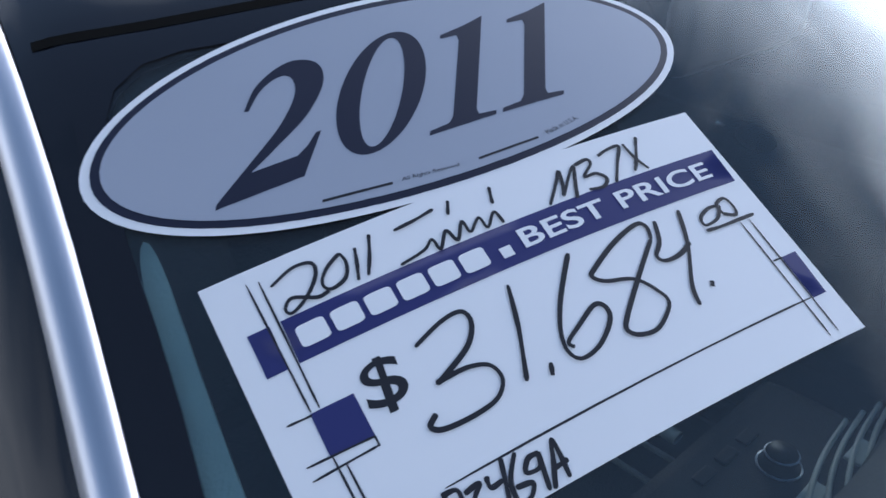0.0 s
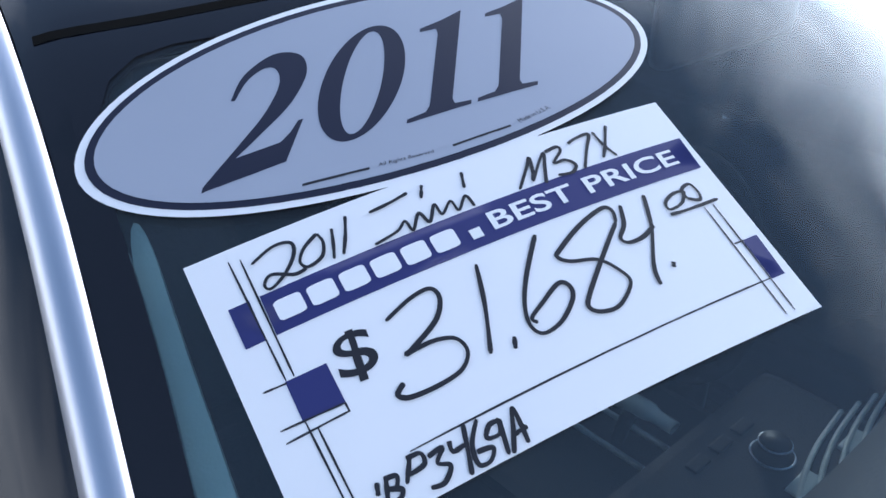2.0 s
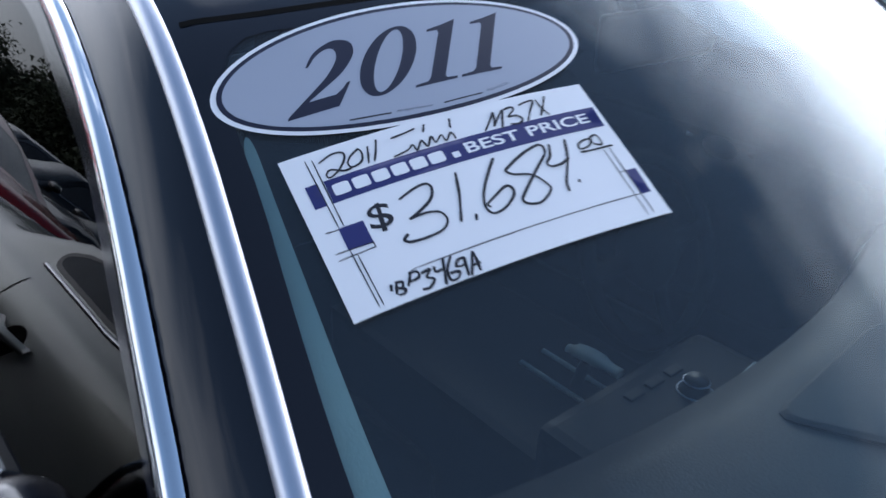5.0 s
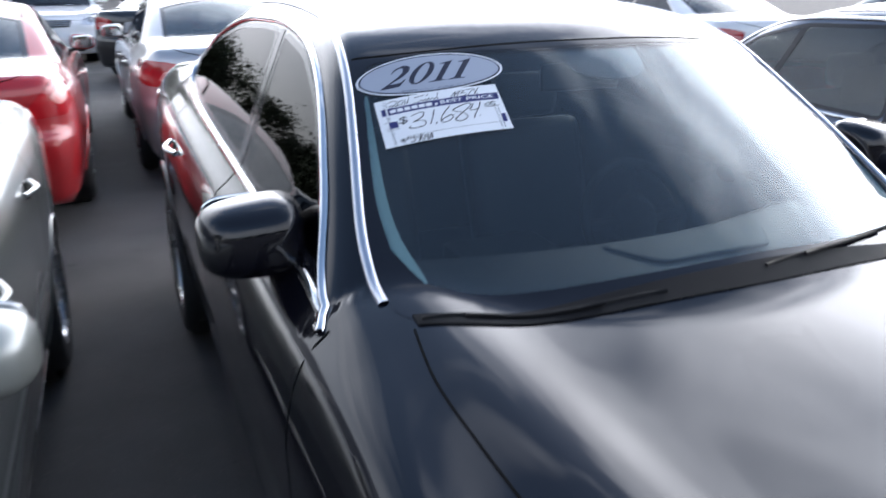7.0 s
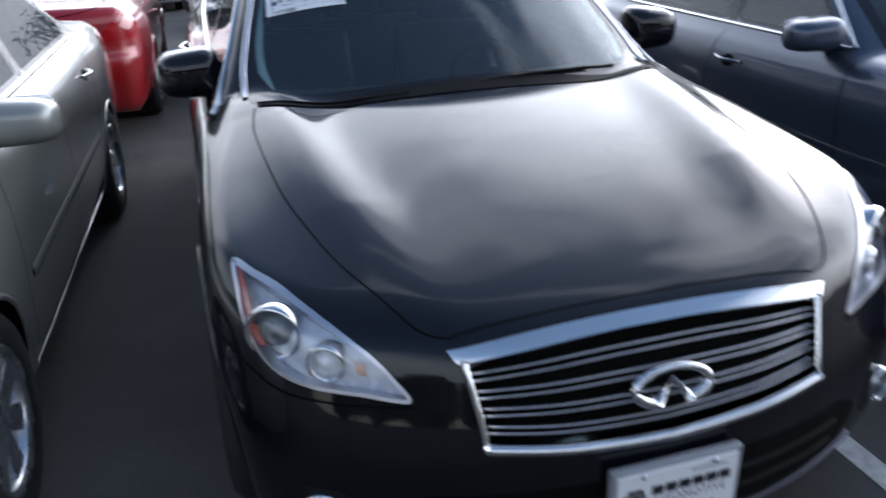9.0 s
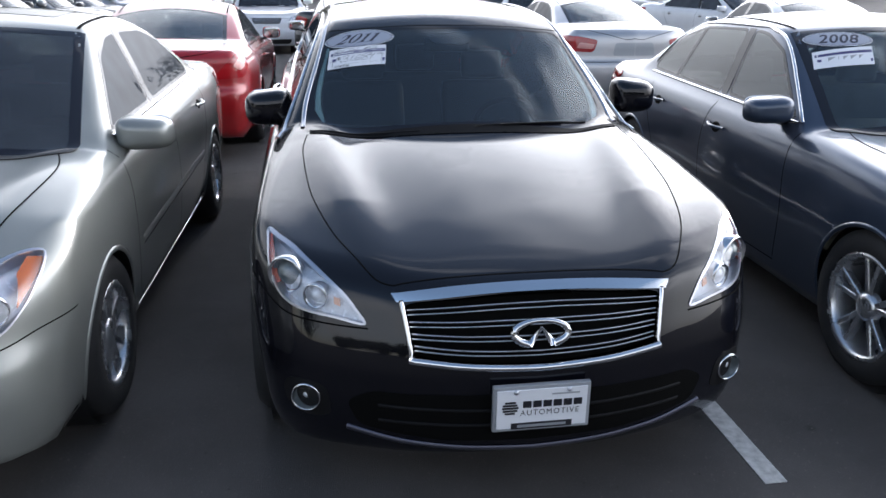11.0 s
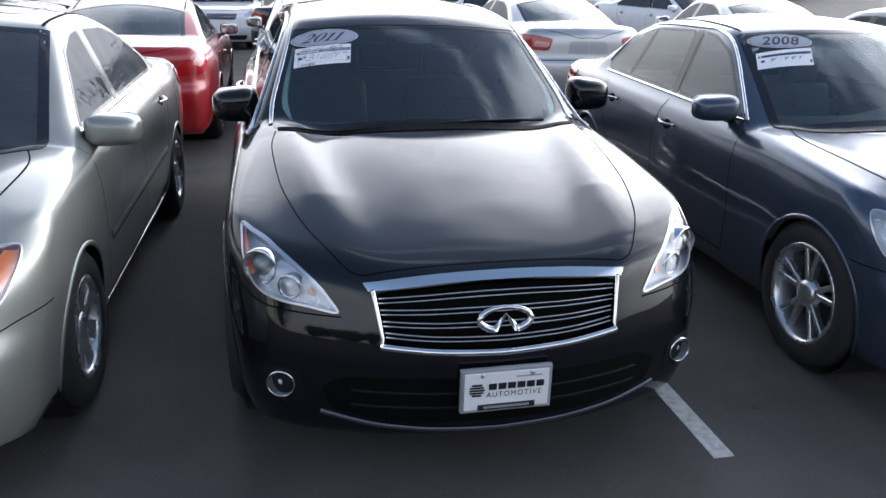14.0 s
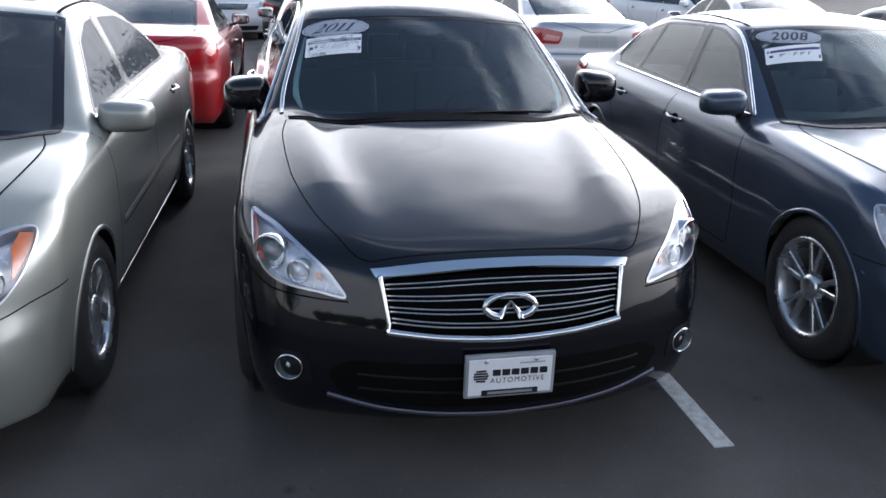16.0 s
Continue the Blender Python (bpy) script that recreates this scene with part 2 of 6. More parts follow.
class Shape:
    """The outer skin of a car as a field: negative inside. x across, y from the nose back, z up."""

    def __init__(self, length, paint, wheels, wheel_r, arch_r, arch_x, track, hood, hood_crown, hood_end, ridge, ridge_up, ws, roof, roof_crown, back, deck, deck_start, belt_rise, sides, plan, nose, bow, tail, tail_bow, floor):
        self.length, self.paint, self.wheels, self.wheel_r, self.arch_r, self.arch_x = length, paint, wheels, wheel_r, arch_r, arch_x
        self.track, self.hood, self.hood_crown, self.hood_end, self.ridge, self.ridge_up = track, hood, hood_crown, hood_end, ridge, ridge_up
        self.ws, self.roof, self.roof_crown, self.back, self.deck, self.deck_start = ws, roof, roof_crown, back, deck, deck_start
        self.belt_rise, self.sides, self.plan, self.nose, self.bow, self.tail = belt_rise, sides, plan, nose, bow, tail
        self.tail_bow, self.floor = tail_bow, floor

    def top(self, x, y):
        ax = np.abs(x)
        hood = curve(*self.hood, y) - curve(*self.hood_crown, y) * x * x
        rx = curve(*self.ridge, y)
        hood = hood + self.ridge_up * np.exp(-((ax - rx) / 0.11) ** 2) * np.clip((y - 0.15) / 0.5, 0, 1)
        hood = hood - np.maximum(y - self.hood_end, 0) * 1.5
        w = self.ws
        ws = w[0] + w[1] * (y - w[2]) - w[3] * x * x - 0.06 * (y - w[2]) ** 2
        roof = curve(*self.roof, y) - self.roof_crown * x * x
        b = self.back
        back = b[0] - b[1] * (y - b[2]) - b[3] * x * x
        deck = curve(*self.deck, y) - 0.05 * x * x - np.maximum(self.deck_start - y, 0) * 1.5
        cabin = smin(smin(ws, roof, 0.05), back, 0.10)
        return smax(smax(hood, cabin, 0.02), deck, 0.03)

    def side(self, y, z):
        zz = z - self.belt_rise * np.clip(y - 1.6, 0, 2.2)
        s = curve(*self.sides, zz) * curve(*self.plan, y)
        for yw in self.wheels:
            s = s + 0.012 * np.exp(-(((y - yw) / 0.42) ** 2 + ((z - 0.55) / 0.28) ** 2) ** 2)
        return s

    def front(self, x, z):
        return curve(*self.nose, z) + curve(*self.bow, np.abs(x))

    def rear(self, x, z):
        return self.length - curve(*self.tail, z) - curve(*self.tail_bow, np.abs(x))

    def field(self, p):
        x, y, z = p[..., 0], p[..., 1], p[..., 2]
        f = smax(z - self.top(x, y), np.abs(x) - self.side(y, z), 0.05)
        f = smax(f, self.front(x, z) - y, 0.05)
        f = smax(f, y - self.rear(x, z), 0.08)
        return smax(f, curve(*self.floor, y) - z, 0.04)

    def meet(self, origin, way, steps=44):
        """First meeting of rays with the skin; origins outside."""
        origin, way = np.asarray(origin, float), np.asarray(way, float)
        n = len(origin)
        lo, hi, found = np.zeros(n), np.zeros(n), np.zeros(n, bool)
        for i in range(1, steps + 1):
            t = i / steps
            inside = (self.field(origin + way * t) < 0) & ~found
            hi[inside], lo[inside] = t, (i - 1) / steps
            found |= inside
        hi[~found], lo[~found] = 1, 1
        for _ in range(15):
            mid = (lo + hi) / 2
            ins = self.field(origin + way * mid[:, None]) < 0
            hi, lo = np.where(ins, mid, hi), np.where(ins, lo, mid)
        return origin + way * hi[:, None], found

    def normal(self, p, eps=0.004):
        g = np.stack([self.field(p + d) - self.field(p - d) for d in np.eye(3) * eps], -1)
        return g / np.linalg.norm(g, axis=-1, keepdims=True)

    def corner(self, axis):
        """Level direction, way out and origin of a view onto a corner: front_left, back_right ..."""
        sg, k = (-1 if axis.endswith("left") else 1), math.sqrt(0.5)
        if axis.startswith("front"):
            return np.array([k, sg * k, 0]), np.array([sg * k, -k, 0]), np.zeros(3)
        return np.array([k, -sg * k, 0]), np.array([sg * k, k, 0]), np.array([0, self.length, 0])

    def flat(self, p, axis):
        """Flat place of points as seen along an axis, and the way out."""
        if axis == "top":
            return p[:, :2], np.array([0, 0, 1.0])
        if axis in ("front", "back"):
            return p[:, [0, 2]], np.array([0, -1.0 if axis == "front" else 1.0, 0])
        if axis in ("left", "right"):
            return p[:, 1:], np.array([-1.0 if axis == "left" else 1.0, 0, 0])
        e, out, base = self.corner(axis)
        return np.stack([(p - base) @ e, p[:, 2]], 1), out

    def drop(self, uv, axis):
        """Points of a flat outline laid onto the skin: top (x, y), left/right (y, z), front (x, z), back (x, z)."""
        uv = np.asarray(uv, float)
        u, v, o = uv[:, 0], uv[:, 1], np.zeros(len(uv))
        if axis == "top":
            a, w = np.stack([u, v, o + 1.8], 1), (0, 0, -1.6)
        elif axis == "front":
            a, w = np.stack([u, o - 0.3, v], 1), (0, 1.9, 0)
        elif axis == "back":
            a, w = np.stack([u, o + self.length + 0.3, v], 1), (0, -1.6, 0)
        elif axis in ("left", "right"):
            s = -1 if axis == "left" else 1
            a, w = np.stack([o + s * 1.2, u, v], 1), (-s * 1.1, 0, 0)
        else:
            e, out, base = self.corner(axis)
            a, w = base + u[:, None] * e + out * 1.6 + np.stack([o, o, v], 1), tuple(-2.2 * out)
        return self.meet(a, np.tile(np.array(w, float), (len(uv), 1)))[0]


def inside_poly(uv, poly):
    uv, poly = np.asarray(uv, float), np.asarray(poly, float)
    x, y = uv[:, 0], uv[:, 1]
    c = np.zeros(len(uv), bool)
    j = len(poly) - 1
    for i in range(len(poly)):
        (xi, yi), (xj, yj) = poly[i], poly[j]
        c ^= ((yi > y) != (yj > y)) & (x < (xj - xi) * (y - yi) / (yj - yi + 1e-12) + xi)
        j = i
    return c


def dense(poly, step, closed=True):
    out = []
    n = len(poly)
    for i in range(n if closed else n - 1):
        a, b = np.array(poly[i], float), np.array(poly[(i + 1) % n], float)
        k = max(1, int(math.ceil(np.linalg.norm(b - a) / step)))
        out += [tuple(a + (b - a) * t / k) for t in range(k)]
    if not closed:
        out.append(tuple(poly[-1]))
    return out


def rounded(poly, r=0.03, n=4):
    """Corners of an outline cut round."""
    out, k = [], len(poly)
    for i in range(k):
        p, a, b = (np.array(poly[j % k], float) for j in (i, i - 1, i + 1))
        ra = min(r, np.linalg.norm(a - p) * 0.45)
        rb = min(r, np.linalg.norm(b - p) * 0.45)
        s, e = p + (a - p) / np.linalg.norm(a - p) * ra, p + (b - p) / np.linalg.norm(b - p) * rb
        for t in np.linspace(0, 1, n):
            out.append(tuple((1 - t) ** 2 * s + 2 * t * (1 - t) * p + t * t * e))
    return out


def spline(pts, n=10, closed=False):
    """Catmull-Rom through points."""
    p = [np.array(q, float) for q in pts]
    k, out = len(p), []
    for i in range(k if closed else k - 1):
        if closed:
            a, b, c, d = p[i - 1], p[i], p[(i + 1) % k], p[(i + 2) % k]
        else:
            a, b, c, d = p[max(i - 1, 0)], p[i], p[i + 1], p[min(i + 2, k - 1)]
        for t in np.arange(n) / n:
            out.append(tuple(0.5 * (2 * b + (c - a) * t + (2 * a - 5 * b + 4 * c - d) * t * t + (3 * b - a - 3 * c + d) * t ** 3)))
    if not closed:
        out.append(tuple(p[-1]))
    return out


def shrink(poly, d):
    """Outline moved inwards by d."""
    p = np.array(poly, float)
    area = 0.5 * np.sum(p[:, 0] * np.roll(p[:, 1], -1) - p[:, 1] * np.roll(p[:, 0], -1))
    e = np.roll(p, -1, 0) - np.roll(p, 1, 0)
    n = np.stack([-e[:, 1], e[:, 0]], 1)
    n /= np.linalg.norm(n, axis=1, keepdims=True) + 1e-9
    return [tuple(q) for q in p + n * d * (1 if area > 0 else -1)]
# ---- shapes end ----

from mathutils.geometry import delaunay_2d_cdt


def mesh_object(name, verts, faces, mat, parent=None, label="", smooth=True):
    me = bpy.data.meshes.new(name)
    me.from_pydata([tuple(v) for v in verts], [], [tuple(f) for f in faces])
    if smooth:
        me.polygons.foreach_set("use_smooth", [True] * len(me.polygons))
    me.materials.append(mat)
    me.update()
    ob = new(name, me)
    if parent is not None:
        ob.parent = parent
    return tagged(ob, label)


def part(name, bm, mat, parent=None, label="", smooth=False):
    me = bpy.data.meshes.new(name)
    bm.normal_update()
    bm.to_mesh(me)
    bm.free()
    if smooth:
        me.polygons.foreach_set("use_smooth", [True] * len(me.polygons))
    me.materials.append(mat)
    ob = new(name, me)
    if parent is not None:
        ob.parent = parent
    return tagged(ob, label)


def thing(name, label, category, m=None, group=""):
    e = new(name)
    e.empty_display_size = 0.1
    if m is not None:
        e.matrix_world = m
    return tagged(e, label, category, group)


def plate_mesh(outline, hole=None, step=0.03):
    """Triangles of a flat outline with inner points, and an opening."""
    o = dense(outline, step)
    pts = list(o)
    edges = [(i, (i + 1) % len(o)) for i in range(len(o))]
    if hole:
        h = dense(hole, step)
        b = len(pts)
        pts += h
        edges += [(b + i, b + (i + 1) % len(h)) for i in range(len(h))]
    a = np.array(o)
    lo, hi = a.min(0), a.max(0)
    gx, gy = np.meshgrid(np.arange(lo[0] + step / 2, hi[0], step), np.arange(lo[1] + step / 2, hi[1], step))
    g = np.stack([gx.ravel(), gy.ravel()], 1)
    if len(g):
        keep = inside_poly(g, shrink(o, step * 0.35))
        if hole:
            keep &= ~inside_poly(g, shrink(h, -step * 0.35))
        pts += [tuple(q) for q in g[keep]]
    v, _, f, _, _, _ = delaunay_2d_cdt([Vector(p) for p in pts], edges, [], 0, 1e-6)
    v = np.array([tuple(q) for q in v])
    f = [t for t in f if len(t) == 3]
    c = np.array([v[list(t)].mean(0) for t in f])
    keep = inside_poly(c, o)
    if hole:
        keep &= ~inside_poly(c, h)
    f = [t for t, k in zip(f, keep) if k]
    return v, f


def skin(shape, name, outline, axis, mat, parent, lift=0.003, thick=0.006, hole=None, step=0.03, label=""):
    """A sheet of some thickness that lies on a car's skin."""
    v, f = plate_mesh(outline, hole, step)
    p = shape.drop(v, axis)
    n = shape.normal(p)
    outer = p + n * lift
    inner = p + n * (lift - thick)
    want = shape.flat(p[:1], axis)[1]
    a, b, c = (outer[[t[i] for t in f]] for i in range(3))
    up = np.einsum("ij,j->i", np.cross(b - a, c - a), np.array(want, float))
    f = [t if u > 0 else t[::-1] for t, u in zip(f, up)]
    k = len(v)
    count = {}
    for t in f:
        for i in range(3):
            e = (t[i], t[(i + 1) % 3])
            count[e] = count.get(e, 0) + 1
    rim = [e for e in count if (e[1], e[0]) not in count]
    # the rim has points of its own, so that the edge stays crisp
    verts = np.concatenate([outer, inner, outer, inner])
    faces = list(f) + [tuple(i + k for i in t[::-1]) for t in f]
    faces += [(a + 2 * k, a + 3 * k, b + 3 * k, b + 2 * k) for a, b in rim]
    ob = mesh_object(name, verts, faces, mat, parent, label)
    wall = np.zeros((len(v), 3))
    return true_normals(ob, np.concatenate([n, -n, wall, wall]))


def true_normals(ob, n):
    """Shading from the shape itself, not from its triangles; zero keeps a point's own."""
    me = ob.data
    own = np.zeros(len(me.vertices) * 3)
    me.vertices.foreach_get("normal", own)
    own = own.reshape(-1, 3)
    flat = np.linalg.norm(n, axis=1) < 0.5
    me.normals_split_custom_set_from_vertices([tuple(a) for a in np.where(flat[:, None], own, n)])
    return ob


def ribbon(shape, name, line, axis, mat, parent, width=0.006, lift=0.001, step=0.03, closed=False, label="", height=0.0):
    """A strip along a line on a car's skin; with a height it has a rounded section."""
    q = dense(line, step, closed)
    p = shape.drop(q, axis)
    n = shape.normal(p)
    t = (np.roll(p, -1, 0) - np.roll(p, 1, 0))
    if not closed:
        t[0], t[-1] = p[1] - p[0], p[-1] - p[-2]
    t /= np.linalg.norm(t, axis=1, keepdims=True) + 1e-9
    s = np.cross(n, t)
    s /= np.linalg.norm(s, axis=1, keepdims=True) + 1e-9
    prof = [(-0.5, 0), (-0.4, 0.7), (0, 1), (0.4, 0.7), (0.5, 0)] if height else [(-0.5, 0), (0.5, 0)]
    m = len(prof)
    verts = np.concatenate([(p + s * (a * width) + n * (lift + b * height))[:, None] for a, b in prof], 1).reshape(-1, 3)
    faces = []
    k = len(q)
    for i in range(k if closed else k - 1):
        j = (i + 1) % k
        for c in range(m - 1):
            faces.append((i * m + c, i * m + c + 1, j * m + c + 1, j * m + c))
    return mesh_object(name, verts, faces, mat, parent, label)


def tube(name, pts, r, mat, parent=None, n=8, label="", closed=False, flat=1.0):
    """A bar along points; r a number or one for each point."""
    p = np.array(pts, float)
    k = len(p)
    rr = np.full(k, r) if np.isscalar(r) else np.array(r, float)
    t = np.roll(p, -1, 0) - np.roll(p, 1, 0)
    if not closed:
        t[0], t[-1] = p[1] - p[0], p[-1] - p[-2]
    t /= np.linalg.norm(t, axis=1, keepdims=True) + 1e-9
    up = np.tile([0.0, 0.0, 1.0], (k, 1))
    up[np.abs(t[:, 2]) > 0.95] = (0, 1, 0)
    s = np.cross(t, up)
    s /= np.linalg.norm(s, axis=1, keepdims=True)
    u = np.cross(s, t)
    verts, faces = [], []
    for i in range(k):
        for a in range(n):
            w = 2 * math.pi * a / n
            verts.append(p[i] + rr[i] * (s[i] * math.cos(w) + u[i] * math.sin(w) * flat))
    for i in range(k if closed else k - 1):
        j = (i + 1) % k
        for a in range(n):
            b = (a + 1) % n
            faces.append((i * n + a, j * n + a, j * n + b, i * n + b))
    if not closed:
        faces += [tuple(range(n))[::-1], tuple((k - 1) * n + a for a in range(n))]
    ob = mesh_object(name, verts, faces, mat, parent, label)
    return ob


def lathe(name, prof, mat, parent=None, n=40, label="", axis="x"):
    """A turned body: profile of (radius, along)."""
    m = len(prof)
    verts, faces = [], []
    for i in range(n):
        c, s = math.cos(2 * math.pi * i / n), math.sin(2 * math.pi * i / n)
        for r, a in prof:
            verts.append((a, r * c, r * s) if axis == "x" else (r * c, a, r * s) if axis == "y" else (r * c, r * s, a))
    for i in range(n):
        j = (i + 1) % n
        for a in range(m - 1):
            faces.append((i * m + a, j * m + a, j * m + a + 1, i * m + a + 1))
    return mesh_object(name, verts, faces, mat, parent, label)


def box(bm, lo, hi, bevel=0.0):
    c, d = (Vector(lo) + Vector(hi)) / 2, Vector(hi) - Vector(lo)
    r = bmesh.ops.create_cube(bm, size=1.0, matrix=Matrix.Translation(c) @ Matrix.Diagonal((*d, 1)))
    if bevel:
        ed = list({e for v in r["verts"] for e in v.link_edges})
        bmesh.ops.bevel(bm, geom=ed, offset=bevel, segments=2, affect="EDGES", profile=0.6)


def body_mesh(s, res, holes):
    """The skin of a car as one mesh, with openings for glass and wheels."""
    L = s.length
    nx, ny, nz = int(1.8 / res), int(L / res), int(1.3 / res)
    verts, faces = [], []
    lo, hi = np.array([-0.93, 0.0, 0.16]), np.array([0.93, L, 1.5])
    ilo, ihi = np.array([-0.50, 0.75, 0.55]), np.array([0.50, L - 0.75, 0.62])
    grids = []
    for ax, sign, (na, nb) in ((2, 1, (nx, ny)), (2, -1, (nx // 3, ny // 3)), (0, 1, (ny, nz)), (0, -1, (ny, nz)), (1, 1, (nx, nz)), (1, -1, (nx, nz))):
        oa, ob_ = [a for a in (0, 1, 2) if a != ax]
        ga, gb = np.meshgrid(np.linspace(0, 1, na + 1), np.linspace(0, 1, nb + 1), indexing="ij")
        q = np.zeros((ga.size, 3))
        q[:, oa], q[:, ob_], q[:, ax] = ga.ravel(), gb.ravel(), (sign + 1) / 2
        start = len(verts)
        flip = (ax == 1) != (sign > 0)
        verts += list(q)
        for i in range(na):
            for j in range(nb):
                a, b, c, d = (start + i * (nb + 1) + j, start + (i + 1) * (nb + 1) + j, start + (i + 1) * (nb + 1) + j + 1, start + i * (nb + 1) + j + 1)
                faces.append((a, b, c, d) if flip else (d, c, b, a))
    q = np.array(verts)
    P, S = lo + q * (hi - lo), ilo + q * (ihi - ilo)
    way = (P - S) * 1.25
    a, b = np.zeros(len(q)), np.ones(len(q))
    for _ in range(24):
        mid = (a + b) / 2
        ins = s.field(S + way * mid[:, None]) < 0
        a, b = np.where(ins, mid, a), np.where(ins, b, mid)
    v = S + way * ((a + b) / 2)[:, None]
    faces = [f[::-1] for f in faces]
    c = np.array([v[list(f)].mean(0) for f in faces])
    n = s.normal(c)
    farr = np.array(faces)
    keep = np.ones(len(faces), bool)
    ring = lambda yw: [(yw + s.arch_r * math.cos(a), s.wheel_r + s.arch_r * math.sin(a)) for a in np.linspace(0, 2 * math.pi, 72, endpoint=False)]
    cuts = list(holes) + [(ax, ring(yw)) for yw in s.wheels for ax in ("left", "right")]
    for axis, poly in cuts:
        arch = len(poly) == 72
        uv, out = s.flat(c, axis)
        gone = inside_poly(uv, poly) & keep
        gone &= (c @ out > 0.55) if arch else (n @ out > 0.12)
        keep &= ~gone
        rim = np.intersect1d(farr[gone].ravel(), farr[keep].ravel())
        if not len(rim):
            continue
        ruv, out = s.flat(v[rim], axis)
        edge = np.array(dense(poly, 0.006))
        near = np.array([edge[np.argmin(((edge - q) ** 2).sum(1))] for q in ruv])
        p = s.drop(near, axis)
        ok = (np.linalg.norm(p - v[rim], axis=1) < 2.2 * res) & (s.normal(v[rim]) @ out > 0.1)
        v[rim[ok]] = p[ok]
    faces = [f for f, k in zip(faces, keep) if k]
    bm = bmesh.new()
    bv = [bm.verts.new(p) for p in v]
    for f in faces:
        bm.faces.new([bv[i] for i in f])
    bmesh.ops.remove_doubles(bm, verts=bm.verts, dist=0.0006)
    bmesh.ops.delete(bm, geom=[w for w in bm.verts if not w.link_faces], context="VERTS")
    bmesh.ops.recalc_face_normals(bm, faces=bm.faces)
    return bm


def wheel(parent, r, width, rim_r, spokes, style, mat):
    """One wheel with its axle along x, outer face towards -x."""
    w = new("wheel")
    w.parent = parent
    h = width / 2
    prof = [(rim_r - 0.01, h * 0.8), (rim_r + 0.01, h), (r - 0.03, h * 0.98), (r - 0.004, h * 0.75), (r, 0.03), (r - 0.006, 0.02), (r - 0.006, -0.02), (r, -0.03), (r - 0.004, -h * 0.75),
            (r - 0.03, -h * 0.98), (rim_r + 0.01, -h), (rim_r - 0.01, -h * 0.85)]
    lathe("tyre", prof, M_RUBBER, w, 48)
    lathe("rim", [(rim_r - 0.002, -h * 0.9), (rim_r + 0.006, -h * 0.96), (rim_r - 0.012, -h * 0.98), (rim_r - 0.022, -h * 0.8), (rim_r - 0.04, 0), (rim_r - 0.04, h)], mat, w, 48)
    lathe("brake_disc", [(0.05, 0.02), (rim_r * 0.72, 0.02), (rim_r * 0.72, 0.04), (0.05, 0.04)], M_PLASTIC, w, 32)
    bm = bmesh.new()
    xf = -h * 0.62
    def bar(a0, a1, r0, r1, w0, w1):
        d0, d1 = Vector((0, math.cos(a0), math.sin(a0))), Vector((0, math.cos(a1), math.sin(a1)))
        t0, t1 = Vector((0, -d0.z, d0.y)), Vector((0, -d1.z, d1.y))
        fr = [bm.verts.new(Vector((xf - 0.012, 0, 0)) + d0 * r0 - t0 * w0), bm.verts.new(Vector((xf - 0.012, 0, 0)) + d0 * r0 + t0 * w0),
              bm.verts.new(Vector((xf - 0.02, 0, 0)) + d1 * r1 + t1 * w1), bm.verts.new(Vector((xf - 0.02, 0, 0)) + d1 * r1 - t1 * w1)]
        bk = [bm.verts.new(q.co + Vector((0.035, 0, 0)) + (q.co * 0).normalized()) for q in fr]
        bm.faces.new(fr), bm.faces.new(bk[::-1])
        for i in range(4):
            j = (i + 1) % 4
            bm.faces.new((fr[j], fr[i], bk[i], bk[j]))
    for i in range(spokes):
        a = 2 * math.pi * i / spokes + math.pi / 2
        if style == "twin":
            bar(a - 0.10, a - 0.20, 0.05, rim_r - 0.015, 0.014, 0.012)
            bar(a + 0.10, a + 0.20, 0.05, rim_r - 0.015, 0.014, 0.012)
        else:
            bar(a, a, 0.04, rim_r - 0.012, 0.034, 0.046)
    bmesh.ops.bevel(bm, geom=list(bm.edges), offset=0.004, segments=1, affect="EDGES")
    bmesh.ops.recalc_face_normals(bm, faces=bm.faces)
    part("spokes", bm, mat, w)
    lathe("hub_cap", [(0.0, xf - 0.03), (0.035, xf - 0.028), (0.06, xf - 0.015), (0.068, xf + 0.02)], mat, w, 24)
    if style == "cover":
        lathe("wheel_cover", [(0.0, xf - 0.004), (rim_r * 0.6, xf - 0.006), (rim_r - 0.01, xf + 0.004)], M_ALLOY, w, 40)
    return w


def copy_part(ob, parent, m):
    made = {}
    for o in (ob, *ob.children_recursive):
        made[o] = o.copy()
        scene.collection.objects.link(made[o])
        made[o].parent = made.get(o.parent, parent)
    made[ob].matrix_basis = m
    return made[ob]


